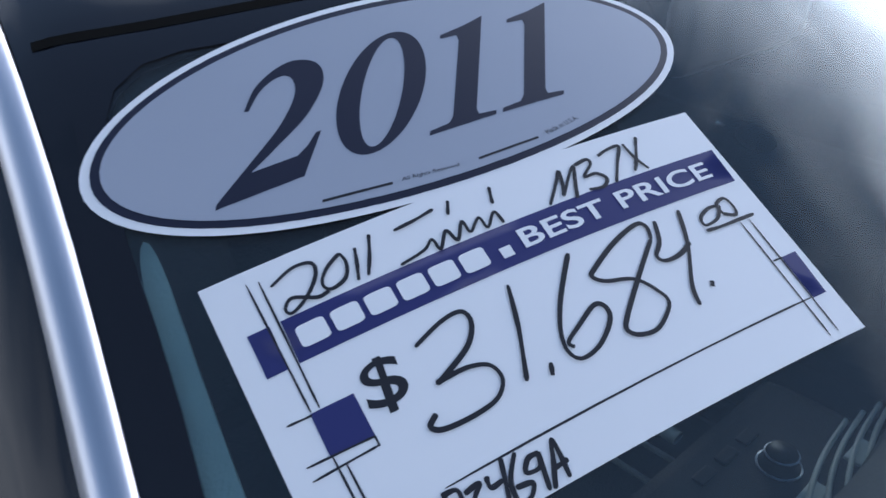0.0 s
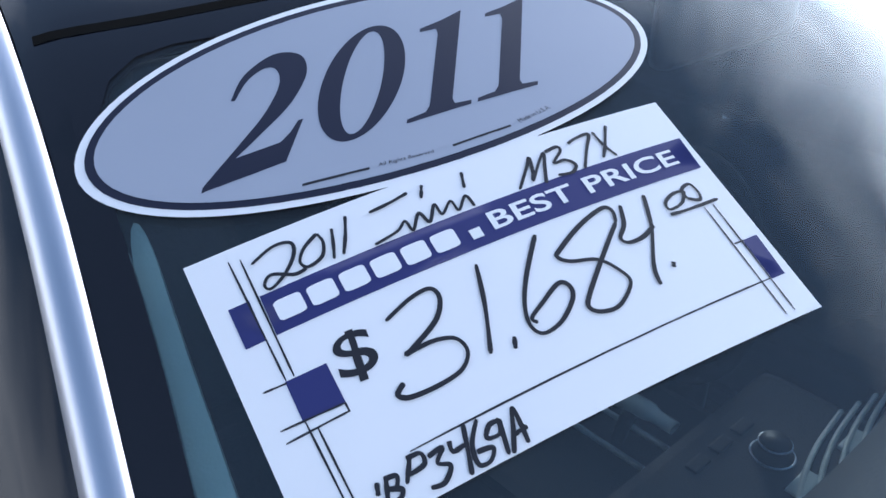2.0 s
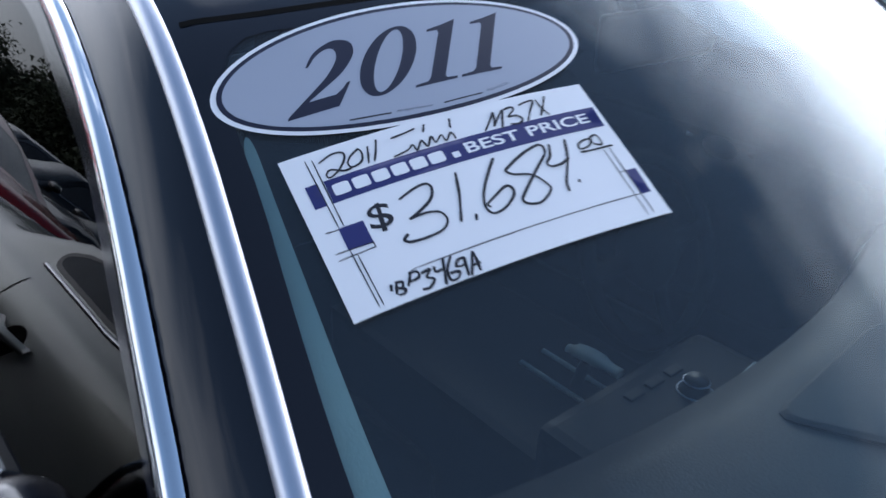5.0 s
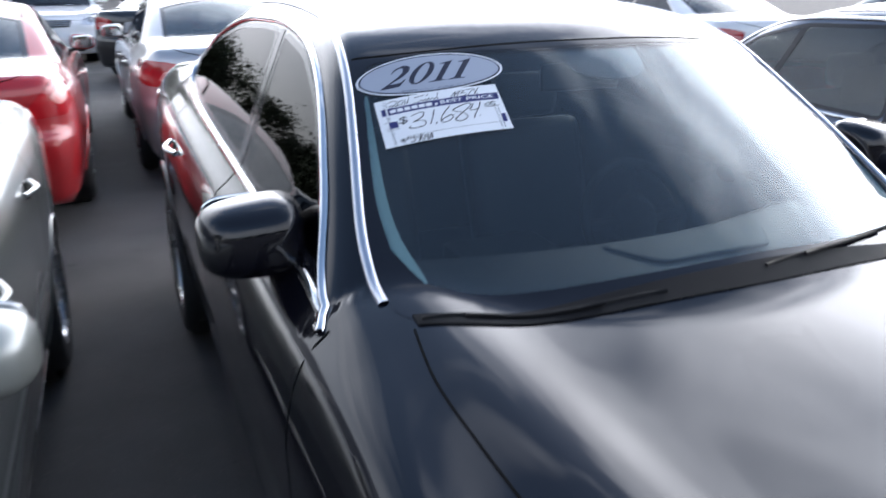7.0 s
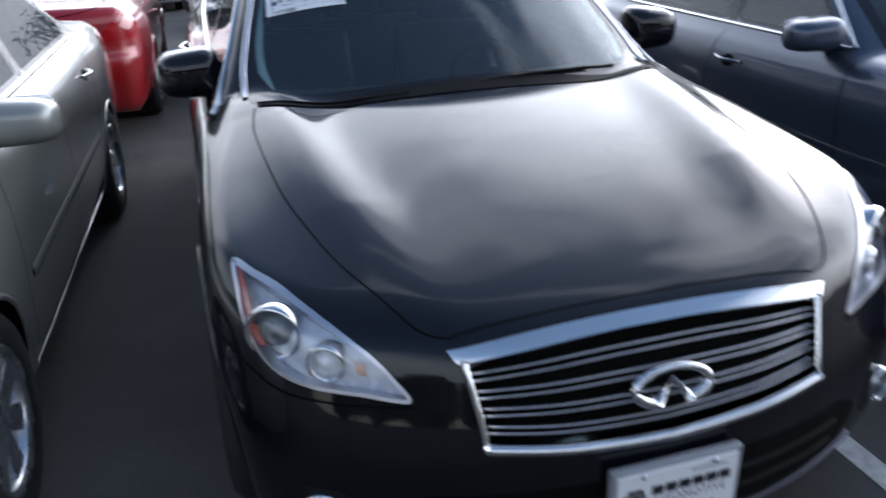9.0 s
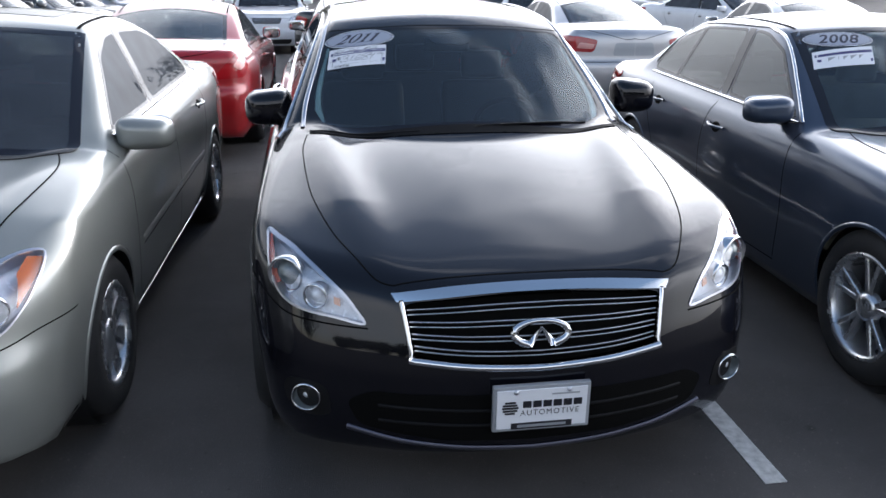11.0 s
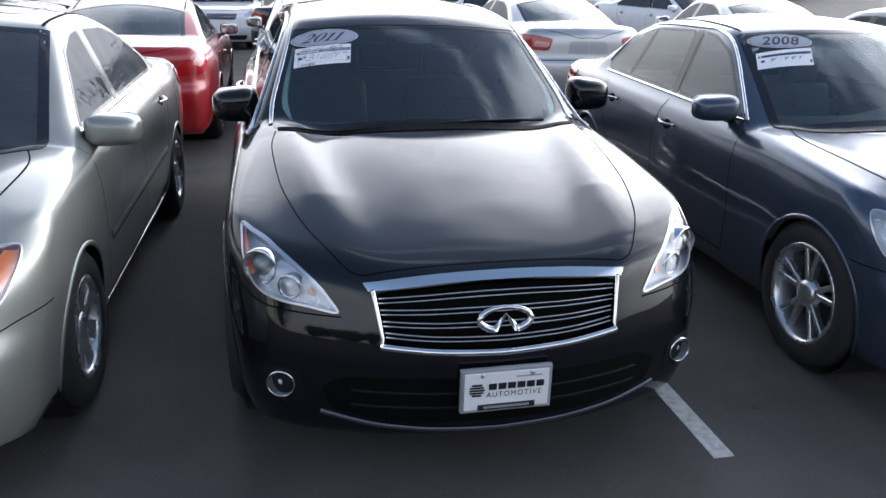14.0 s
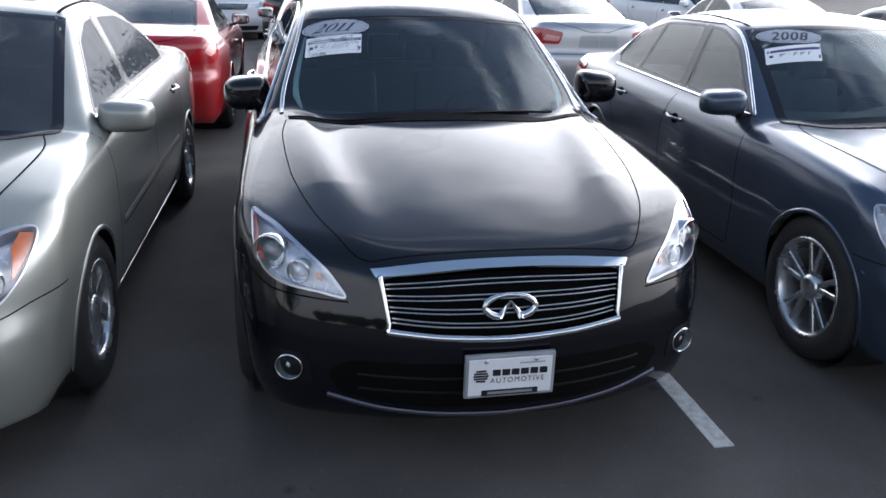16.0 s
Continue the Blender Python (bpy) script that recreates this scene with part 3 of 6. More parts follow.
def four_wheels(parent, s, r, width, rim_r, spokes, style, mat, drop=0.0):
    first = wheel(parent, r, width, rim_r, spokes, style, mat)
    out = s.track
    first.matrix_basis = pose(-out, s.wheels[0], r)
    copy_part(first, parent, pose(-out, s.wheels[1], r + drop, 37, 0, 0))
    copy_part(first, parent, pose(out, s.wheels[0], r, 15, 0, 180))
    copy_part(first, parent, pose(out, s.wheels[1], r + drop, 50, 0, 180))
    for y in s.wheels:
        for sg in (-1, 1):
            lathe("wheel_arch_liner", [(s.arch_r + 0.02, 0.0), (s.arch_r + 0.02, 0.36), (0.02, 0.36)], M_PLASTIC, parent, 28).matrix_basis = pose(sg * (s.arch_x), y, s.wheel_r, 0, 0, 0 if sg < 0 else 180)
            arc = [(y + (s.arch_r + 0.004) * math.cos(a), s.wheel_r + (s.arch_r + 0.004) * math.sin(a)) for a in np.linspace(-0.42, math.pi + 0.42, 40)]
            ribbon(s, "wheel_arch_lip", arc, "left" if sg < 0 else "right", s.paint, parent, 0.022, -0.001, 0.05, height=0.008)


def mirrored(poly):
    return [(-x, y) for x, y in poly][::-1]


def window(s, name, outline, axis, parent, frit=0.03, frit_in=None, pane=M_TINT, trim=None, trim_w=0.014, band=M_FRIT):
    """A pane with its dark band, and a bright trim round it."""
    inner = frit_in or shrink(outline, frit)
    g = skin(s, name, inner, axis, pane, parent, 0.0, 0.004, step=0.05)
    skin(s, "dark_band", outline, axis, band, g, 0.0010, 0.006, hole=inner, step=0.03)
    if trim:
        ribbon(s, "bright_trim", outline, axis, trim, g, trim_w, 0.001, 0.03, True, height=0.008)
    return g


def door_mirror(parent, at, sg, mat, size=(0.24, 0.13, 0.19)):
    """A door mirror on its foot; sg -1 for the -x side. The glass faces back."""
    w, d, h = size
    m = new("door_mirror")
    m.parent = parent
    m.matrix_basis = Matrix.Translation(at)
    bm = bmesh.new()
    bmesh.ops.create_uvsphere(bm, u_segments=32, v_segments=20, radius=1)
    for v in bm.verts:
        x, y, z = v.co
        e = lambda q, p: math.copysign(abs(q) ** p, q)
        x, z, y = e(x, 0.55), e(z, 0.6), e(y, 0.75)
        y = y if y < 0 else y * 0.35
        t = (x * -sg + 1) / 2
        v.co = (x * w / 2, y * d * (0.85 + 0.15 * t), z * h / 2 * (0.82 + 0.18 * t) - 0.008 * (1 - t))
    part("housing", bm, mat, m, smooth=True)
    bm = bmesh.new()
    bmesh.ops.create_uvsphere(bm, u_segments=24, v_segments=10, radius=1)
    for v in bm.verts:
        x, y, z = v.co
        e = lambda q, p: math.copysign(abs(q) ** p, q)
        v.co = (e(x, 0.5) * w * 0.43, d * 0.35 + y * 0.004, e(z, 0.55) * h * 0.40)
    part("mirror_glass", bm, M_CHROME, m, smooth=True)
    foot = [(-sg * w * 0.30, 0.01, -h * 0.42), (-sg * w * 0.5, 0.015, -h * 0.5), (-sg * w * 0.72, 0.02, -h * 0.55)]
    tube("foot", foot, [0.035, 0.03, 0.04], M_PLASTIC, m, 10, flat=0.6)
    return m


HERO = Shape(
    length=4.945, paint=M_BLACK, wheels=(0.87, 3.77), wheel_r=0.35, arch_r=0.375, arch_x=0.87, track=0.80,
    hood=([0.0, 0.10, 0.16, 0.25, 0.40, 0.7, 1.0, 1.3, 1.5], [0.62, 0.72, 0.770, 0.804, 0.841, 0.901, 0.955, 1.003, 1.03]), hood_crown=([0.2, 0.5, 0.9, 1.3], [0.018, 0.022, 0.040, 0.055]), hood_end=1.5,
    ridge=([0.15, 0.4, 0.7, 1.0, 1.4], [0.46, 0.51, 0.565, 0.61, 0.65]), ridge_up=0.022,
    ws=(1.355, 0.57, 1.811, 0.30), roof=([1.5, 2.0, 2.4, 2.75, 3.1, 3.5, 4.0], [1.38, 1.452, 1.49, 1.5, 1.488, 1.44, 1.35]), roof_crown=0.16,
    back=(1.40, 0.50, 3.55, 0.25), deck=([3.8, 4.2, 4.6, 4.9], [1.10, 1.10, 1.085, 1.05]), deck_start=3.9,
    belt_rise=0.03, sides=([0.1, 0.2, 0.3, 0.45, 0.62, 0.75, 0.85, 0.92, 0.965, 1.0, 1.2, 1.35, 1.45, 1.6], [0.82, 0.865, 0.892, 0.905, 0.918, 0.918, 0.902, 0.87, 0.825, 0.80, 0.70, 0.62, 0.555, 0.42]),
    plan=([-0.1, 0.2, 0.5, 0.9, 1.6, 2.6, 3.8, 4.4, 4.95], [0.90, 0.948, 0.972, 0.987, 1.0, 1.0, 0.995, 0.965, 0.88]),
    nose=([0.12, 0.22, 0.30, 0.42, 0.50, 0.56, 0.66, 0.75, 0.80, 1.0], [0.14, 0.06, 0.03, 0.02, 0.02, 0.03, 0.065, 0.105, 0.15, 0.50]),
    bow=([0, 0.2, 0.4, 0.53, 0.65, 0.75, 0.85, 0.93, 1.0], [0, 0.008, 0.042, 0.085, 0.135, 0.195, 0.32, 0.50, 0.8]),
    tail=([0.15, 0.3, 0.5, 0.7, 0.9, 1.05, 1.3], [0.12, 0.03, 0.0, 0.02, 0.05, 0.10, 0.4]), tail_bow=([0, 0.4, 0.7, 0.85, 0.95], [0, 0.04, 0.14, 0.26, 0.45]),
    floor=([0, 0.5, 4.4, 4.95], [0.18, 0.16, 0.16, 0.25]))
# ---- hero spec end ----

SLOPE = 0.025


def ground_z(y):
    """The lot falls away gently behind the first row's front wheels."""
    return -SLOPE * min(max(y - 0.9, 0), 60)


def on_slope(x, y, turn):
    return Matrix.Translation((x, y, -SLOPE * (y - 0.9))) @ pose(0, 0, 0, -math.degrees(math.atan(SLOPE)), 0, 0) @ pose(0, 0, 0, 0, 0, turn)


# ---------------------------------------------------------------- building cars
def sedan_shape(paint_mat, L, half, H, axles, cowl, roof_front, roof_back, deck_y, deck_z, nose_z, hood_z, r):
    """A sedan's or coupe's skin from its main sizes."""
    k, q = half / 0.918, H / 1.5
    ws_s = (H - 0.05 - hood_z - 0.02) / (roof_front - cowl) + 0.02
    bk_s = (H - 0.06 - deck_z) / (deck_y - roof_back)
    return Shape(
        length=L, paint=paint_mat, wheels=axles, wheel_r=r, arch_r=r + 0.014, arch_x=half - 0.05, track=half - 0.115,
        hood=([0.0, 0.10, 0.18, 0.35, 0.7, cowl, cowl + 0.3], [nose_z - 0.1, nose_z - 0.01, nose_z + 0.035, nose_z + 0.075, hood_z - 0.055, hood_z, hood_z + 0.015]),
        hood_crown=([0, 3], [0.05, 0.05]), hood_end=cowl + 0.3, ridge=([0.2, 0.6, 1.0, 1.4], [0.55 * k, 0.62 * k, 0.67 * k, 0.69 * k]), ridge_up=0.018,
        ws=(hood_z + 0.02, ws_s + 0.03, cowl, 0.27), roof=([roof_front - 0.4, roof_front, (roof_front * 2 + roof_back) / 3, (roof_front + roof_back) / 2, roof_back, roof_back + 0.5], [H - 0.12, H - 0.045, H - 0.006, H, H - 0.05, H - 0.15]), roof_crown=0.15,
        back=(H - 0.05, bk_s, roof_back, 0.22), deck=([deck_y - 0.3, deck_y, L - 0.3, L], [deck_z, deck_z, deck_z - 0.02, deck_z - 0.06]), deck_start=deck_y - 0.25,
        belt_rise=0.025, sides=([0.1, 0.2, 0.3, 0.45 * q, 0.62 * q, 0.75 * q, 0.85 * q, 0.92 * q, 0.965 * q, 1.0 * q, 1.2 * q, 1.35 * q, 1.45 * q, 1.6 * q],
                                [0.82 * k, 0.865 * k, 0.890 * k, 0.907 * k, 0.918 * k, 0.914 * k, 0.900 * k, 0.873 * k, 0.835 * k, 0.81 * k, 0.715 * k, 0.64 * k, 0.575 * k, 0.44 * k]),
        plan=([-0.1, 0.2, 0.5, 0.9, 1.6, 2.6, L - 1.1, L - 0.5, L], [0.90, 0.955, 0.985, 1.0, 1.0, 1.0, 0.995, 0.965, 0.88]),
        nose=([0.12, 0.22, 0.30, 0.42, 0.50, 0.58, 0.68, 0.75, 0.85], [0.12, 0.05, 0.02, 0.0, 0.01, 0.05, 0.08, 0.13, 0.3]),
        bow=([0, 0.2, 0.4, 0.53, 0.65, 0.75, 0.85, 0.93, 1.0], [0, 0.01, 0.045, 0.09, 0.145, 0.21, 0.34, 0.52, 0.8]),
        tail=([0.15, 0.3, 0.5, 0.62, 0.7, 0.9, 1.05, 1.3], [0.12, 0.03, 0.0, 0.01, 0.05, 0.07, 0.12, 0.4]), tail_bow=([0, 0.4, 0.7, 0.85, 0.95], [0, 0.04, 0.13, 0.26, 0.45]),
        floor=([0, 0.5, L - 0.5, L], [0.19, 0.17, 0.17, 0.25]))


def seat(parent, x, y, mat, wide=0.5, z=0.30):
    """A car seat: cushion, leaning back and headrest."""
    e = new("car_seat")
    e.parent = parent
    e.matrix_basis = pose(x, y, z)
    bm = bmesh.new()
    box(bm, (-wide / 2, -0.28, 0.0), (wide / 2, 0.25, 0.22), 0.05)
    part("cushion", bm, mat, e, smooth=True)
    bm = bmesh.new()
    box(bm, (-wide / 2, 0.0, 0.1), (wide / 2, 0.14, 0.68), 0.05)
    bmesh.ops.rotate(bm, verts=bm.verts, cent=(0, 0.2, 0.1), matrix=Matrix.Rotation(radians(-20), 3, "X"))
    bmesh.ops.translate(bm, verts=bm.verts, vec=(0, 0.2, 0))
    part("backrest", bm, mat, e, smooth=True)
    bm = bmesh.new()
    box(bm, (-0.13, 0.38, 0.71), (0.13, 0.48, 0.88), 0.04)
    part("headrest", bm, mat, e, smooth=True)
    return e


def steering_wheel(parent, at):
    e = new("steering_wheel")
    e.parent = parent
    e.matrix_basis = Matrix.Translation(at) @ pose(0, 0, 0, 65, 0, 0)
    tube("rim", [(0.185 * math.cos(a), 0.185 * math.sin(a), 0) for a in np.linspace(0, 2 * math.pi, 40, endpoint=False)], 0.016, M_GAP, e, 8, closed=True)
    lathe("hub", [(0.0, 0.03), (0.06, 0.025), (0.085, 0.0), (0.07, -0.03)], M_GAP, e, 24, axis="z")
    for a in (0, math.pi, -math.pi / 2):
        tube("spoke", [(0.05 * math.cos(a), 0.05 * math.sin(a), 0), (0.18 * math.cos(a), 0.18 * math.sin(a), 0)], 0.018, M_GAP, e, 8, flat=0.5)


def cabin(s, car, cowl, belt, half, yb, seat_mat, wheel_side=1, depth=1.0, start=0.10, hood=0.045):
    """Dashboard, wheel, seats, mirror and dark floor."""
    c = new("cabin")
    c.parent = car
    bm = bmesh.new()
    n = 24
    prof = [(cowl + start, belt - 0.045), (cowl + 0.25 * depth, belt - 0.03), (cowl + 0.52 * depth, belt - 0.025), (cowl + 0.64 * depth, belt - 0.06), (cowl + 0.68 * depth, belt - 0.16), (cowl + 0.60 * depth, belt - 0.40), (cowl + 0.1, belt - 0.40)]
    rows = []
    for i in range(n + 1):
        x = (i / n * 2 - 1) * half * 0.84
        hump = hood * math.exp(-((x - wheel_side * 0.37) / 0.20) ** 2)
        bow_y = 0.13 * (x / half) ** 2
        rows.append([bm.verts.new((x, y + bow_y, z + (hump if 1 <= j <= 3 else 0))) for j, (y, z) in enumerate(prof)])
    for a, b in zip(rows, rows[1:]):
        for j in range(len(prof)):
            k = (j + 1) % len(prof)
            bm.faces.new((a[j], b[j], b[k], a[k]))
    bm.faces.new(rows[0]), bm.faces.new(rows[-1][::-1])
    bmesh.ops.recalc_face_normals(bm, faces=bm.faces)
    part("dashboard", bm, M_TRIM_IN, c, smooth=True)
    bm = bmesh.new()
    box(bm, (-half * 0.80, cowl + 0.3, 0.22), (half * 0.80, yb, 0.28), 0.01)
    part("cabin_floor", bm, M_TRIM_IN, c)
    steering_wheel(car, (wheel_side * 0.37, cowl + 0.80, belt - 0.17))
    for x in (-0.37, 0.37):
        seat(c, x, cowl + 1.12, seat_mat)
    seat(c, 0, yb - 0.55, seat_mat, 1.25)
    return c


def centre_console(c):
    """Defroster slot and pad on the dashboard; below it the control panel with its knob, trim strips and gear lever."""
    bm = bmesh.new()
    box(bm, (-0.32, 1.402, 0.938), (0.11, 1.458, 0.9535), 0.003)
    part("defroster_vent", bm, M_GAP, c.parent)
    bm = bmesh.new()
    outline = rounded([(-0.04, 1.50), (0.28, 1.50), (0.36, 1.61), (0.16, 1.655), (-0.12, 1.64)], 0.03)
    low = [bm.verts.new((x, y, 0.945)) for x, y in outline]
    mid = [bm.verts.new((x, y, 0.961)) for x, y in outline]
    top = [bm.verts.new((0.12 + (x - 0.12) * 0.96, 1.58 + (y - 1.58) * 0.94, 0.964)) for x, y in outline]
    for r0, r1 in ((low, mid), (mid, top)):
        for i in range(len(r0)):
            j = (i + 1) % len(r0)
            bm.faces.new((r0[i], r0[j], r1[j], r1[i]))
    bm.faces.new(top)
    bmesh.ops.recalc_face_normals(bm, faces=bm.faces)
    part("dashboard_pad", bm, M_TRIM_IN, c)
    e = new("centre_console")
    e.parent = c.parent
    bm = bmesh.new()
    box(bm, (-0.17, 1.66, 0.28), (0.24, 1.93, 0.785), 0.02)
    box(bm, (-0.12, 1.90, 0.28), (0.24, 2.55, 0.665), 0.02)
    part("console_body", bm, M_TRIM_IN, e)
    knob = lathe("control_knob", [(0.0, 0.030), (0.022, 0.029), (0.026, 0.024), (0.027, 0.004), (0.034, 0.003), (0.035, 0.0)], M_PLASTIC, e, 28, "black knob with a bright ring", axis="z")
    knob.matrix_basis = Matrix.Translation((0.079, 1.832, 0.785)) @ Matrix.Diagonal((0.74, 0.74, 0.9, 1))
    for r, z in ((0.0263, 0.002), (0.0194, 0.020)):
        tube("ring", [(0.079 + r * math.cos(a), 1.832 + r * math.sin(a), 0.785 + z) for a in np.linspace(0, 2 * math.pi, 32, endpoint=False)], 0.0015, M_SATIN, e, 6, closed=True)
    arc = [(-0.06, 1.705, 0.787), (0.03, 1.752, 0.788), (0.12, 1.778, 0.788), (0.22, 1.79, 0.787)]
    for k in range(4):
        tube("trim_strip", spline([(x + k * 0.034, y + 0.022 - k * 0.008, z) for x, y, z in arc], 8), 0.0036, M_PALE_TRIM, e, 6)
    for k, (x0, x1) in enumerate(((0.035, 0.085), (0.15, 0.20))):
        bm = bmesh.new()
        y = 1.782 - k * 0.008
        box(bm, (x0, y - 0.010, 0.780), (x1, y + 0.012, 0.789), 0.003)
        part("button", bm, M_PALE_TRIM, e, "pale grey-green button")
    for x in (-0.02, 0.03, 0.08):
        bm = bmesh.new()
        box(bm, (x, 1.875, 0.780), (x + 0.034, 1.892, 0.789), 0.003)
        part("button", bm, M_PLASTIC, e)
    tube("gear_lever", [(0.075, 2.05, 0.66), (0.078, 2.04, 0.71), (0.08, 2.03, 0.735)], 0.011, M_PLASTIC, e, 10)
    tube("lever_grip", spline([(0.074, 2.075, 0.735), (0.078, 2.03, 0.742), (0.080, 1.965, 0.738)], 6), [0.010] * 3 + [0.017] * 6 + [0.012] * 4, M_PALE_TRIM, e, 12, "pale satin grip", flat=0.7)
    tube("trim_strip", [(0.05, 1.965, 0.667), (0.05, 2.16, 0.667)], 0.005, M_PALE_TRIM, e, 6)
    tube("trim_strip", [(0.11, 1.965, 0.667), (0.11, 2.16, 0.667)], 0.005, M_PALE_TRIM, e, 6)


def door_handle(s, parent, y, z, axis, mat):
    sg = -1 if axis == "left" else 1
    p = s.drop([(y - 0.10, z), (y, z + 0.004), (y + 0.10, z + 0.008)], axis)
    bar = [(q[0] + sg * d, q[1], q[2]) for q, d in zip(p, (0.004, 0.034, 0.004))]
    tube("door_handle", spline(bar, 6), 0.013, mat, parent, 8, flat=0.7)
    # flat black disc paints the shade of a grip hollow
    skin(s, "handle_recess", [(y + 0.05 * math.cos(a), z - 0.005 + 0.03 * math.sin(a)) for a in np.linspace(0, 2 * math.pi, 18, endpoint=False)], axis, M_GAP, parent, 0.0006, 0.002, step=0.03)


def plate_board(parent, y, z, facing, size=(0.305, 0.152), mat=None):
    """A number plate with its frame; the writing is bars."""
    e = new("plate_holder")
    e.parent = parent
    e.matrix_basis = pose(0, y, z, 0, 0, 0 if facing < 0 else 180)
    w, h = size
    bm = bmesh.new()
    box(bm, (-w / 2, 0.0, -h / 2), (w / 2, 0.02, h / 2), 0.004)
    part("frame", bm, M_SATIN if mat is None else mat, e)
    bm = bmesh.new()
    box(bm, (-w / 2 + 0.012, -0.004, -h / 2 + 0.012), (w / 2 - 0.012, 0.004, h / 2 - 0.012), 0.001)
    part("plate", bm, M_PAPER, e)
    return e


def lamp_unit(s, name, outline, axis, parent, depth, mat_back, bezel=None, lens=None, edge=0.010):
    """A lamp let into the skin: recessed shell, wall, rim and clear lens."""
    lamp = skin(s, name, outline, axis, lens or M_LENS, parent, 0.002, 0.003, step=0.03)
    skin(s, "shell", outline, axis, mat_back, lamp, -depth, 0.004, step=0.02)
    skin(s, "bezel", outline, axis, bezel or M_SATIN, lamp, 0.0035, depth, hole=shrink(outline, edge * 0.7), step=0.03)
    return lamp


def projector(s, parent, uv, axis, r, depth, dark=True):
    """A round bulb bowl inside a lamp, facing out."""
    p = s.drop([uv], axis)[0]
    out = Vector(s.flat(p[None], axis)[1])
    n = (out + Vector((0, -0.6 if axis.startswith("front") else 0.6, 0))).normalized()
    m = Matrix.Translation(Vector(p) - n * depth) @ n.to_track_quat("Z", "Y").to_matrix().to_4x4()
    a = lathe("bulb_ring", [(r, -0.03), (r * 1.08, 0.0), (r, 0.012), (r * 0.86, 0.0), (r * 0.70, -0.02)], M_CHROME, parent, 32, axis="z")
    a.matrix_basis = m
    b = lathe("bulb_lens", [(0.0, 0.012), (r * 0.35, 0.008), (r * 0.6, -0.006), (r * 0.72, -0.022)], M_BULB if dark else M_REFL, parent, 28, axis="z")
    b.matrix_basis = m


M_BULB = material("bulb_glass", (0.16, 0.19, 0.20), 0.04, 0.2, coat=1.0, vary=0.2, scale=20)


def gap_line(s, pts, axis, parent, width=0.006, n=5):
    ribbon(s, "panel_gap", spline(pts, n) if len(pts) > 2 else pts, axis, M_GAP, parent, width, 0.0012, 0.04)


# ---------------------------------------------------------------- the black sedan
def emblem(parent):
    """Oval badge with an open wedge, plain chrome."""
    e = new("grille_badge")
    e.parent = parent
    e.matrix_basis = pose(0, 0.048, 0.640, -14, 0, 0)
    ring = [(0.086 * math.sin(a), 0, 0.038 * math.cos(a)) for a in np.linspace(math.pi + 0.45, 3 * math.pi - 0.45, 40)]
    ring = [(x, -0.008, z * (1.0 if z > 0 else 1.02)) for x, y, z in ring]
    tube("badge_ring", ring, [0.007 + 0.006 * abs(math.cos(a)) for a in np.linspace(-0.2, math.pi + 0.2, 40)], M_CHROME, e, 10)
    for sg in (-1, 1):
        tube("badge_wedge", [(sg * 0.037, -0.008, -0.036), (sg * 0.022, -0.012, -0.012), (0.0, -0.014, 0.018)], [0.013, 0.009, 0.004], M_CHROME, e, 10)


def clean_body(s, car, res, holes):
    ob = part("body", body_mesh(s, res, holes), s.paint, car, smooth=True)
    co = np.zeros(len(ob.data.vertices) * 3)
    ob.data.vertices.foreach_get("co", co)
    return true_normals(ob, s.normal(co.reshape(-1, 3), 0.014))


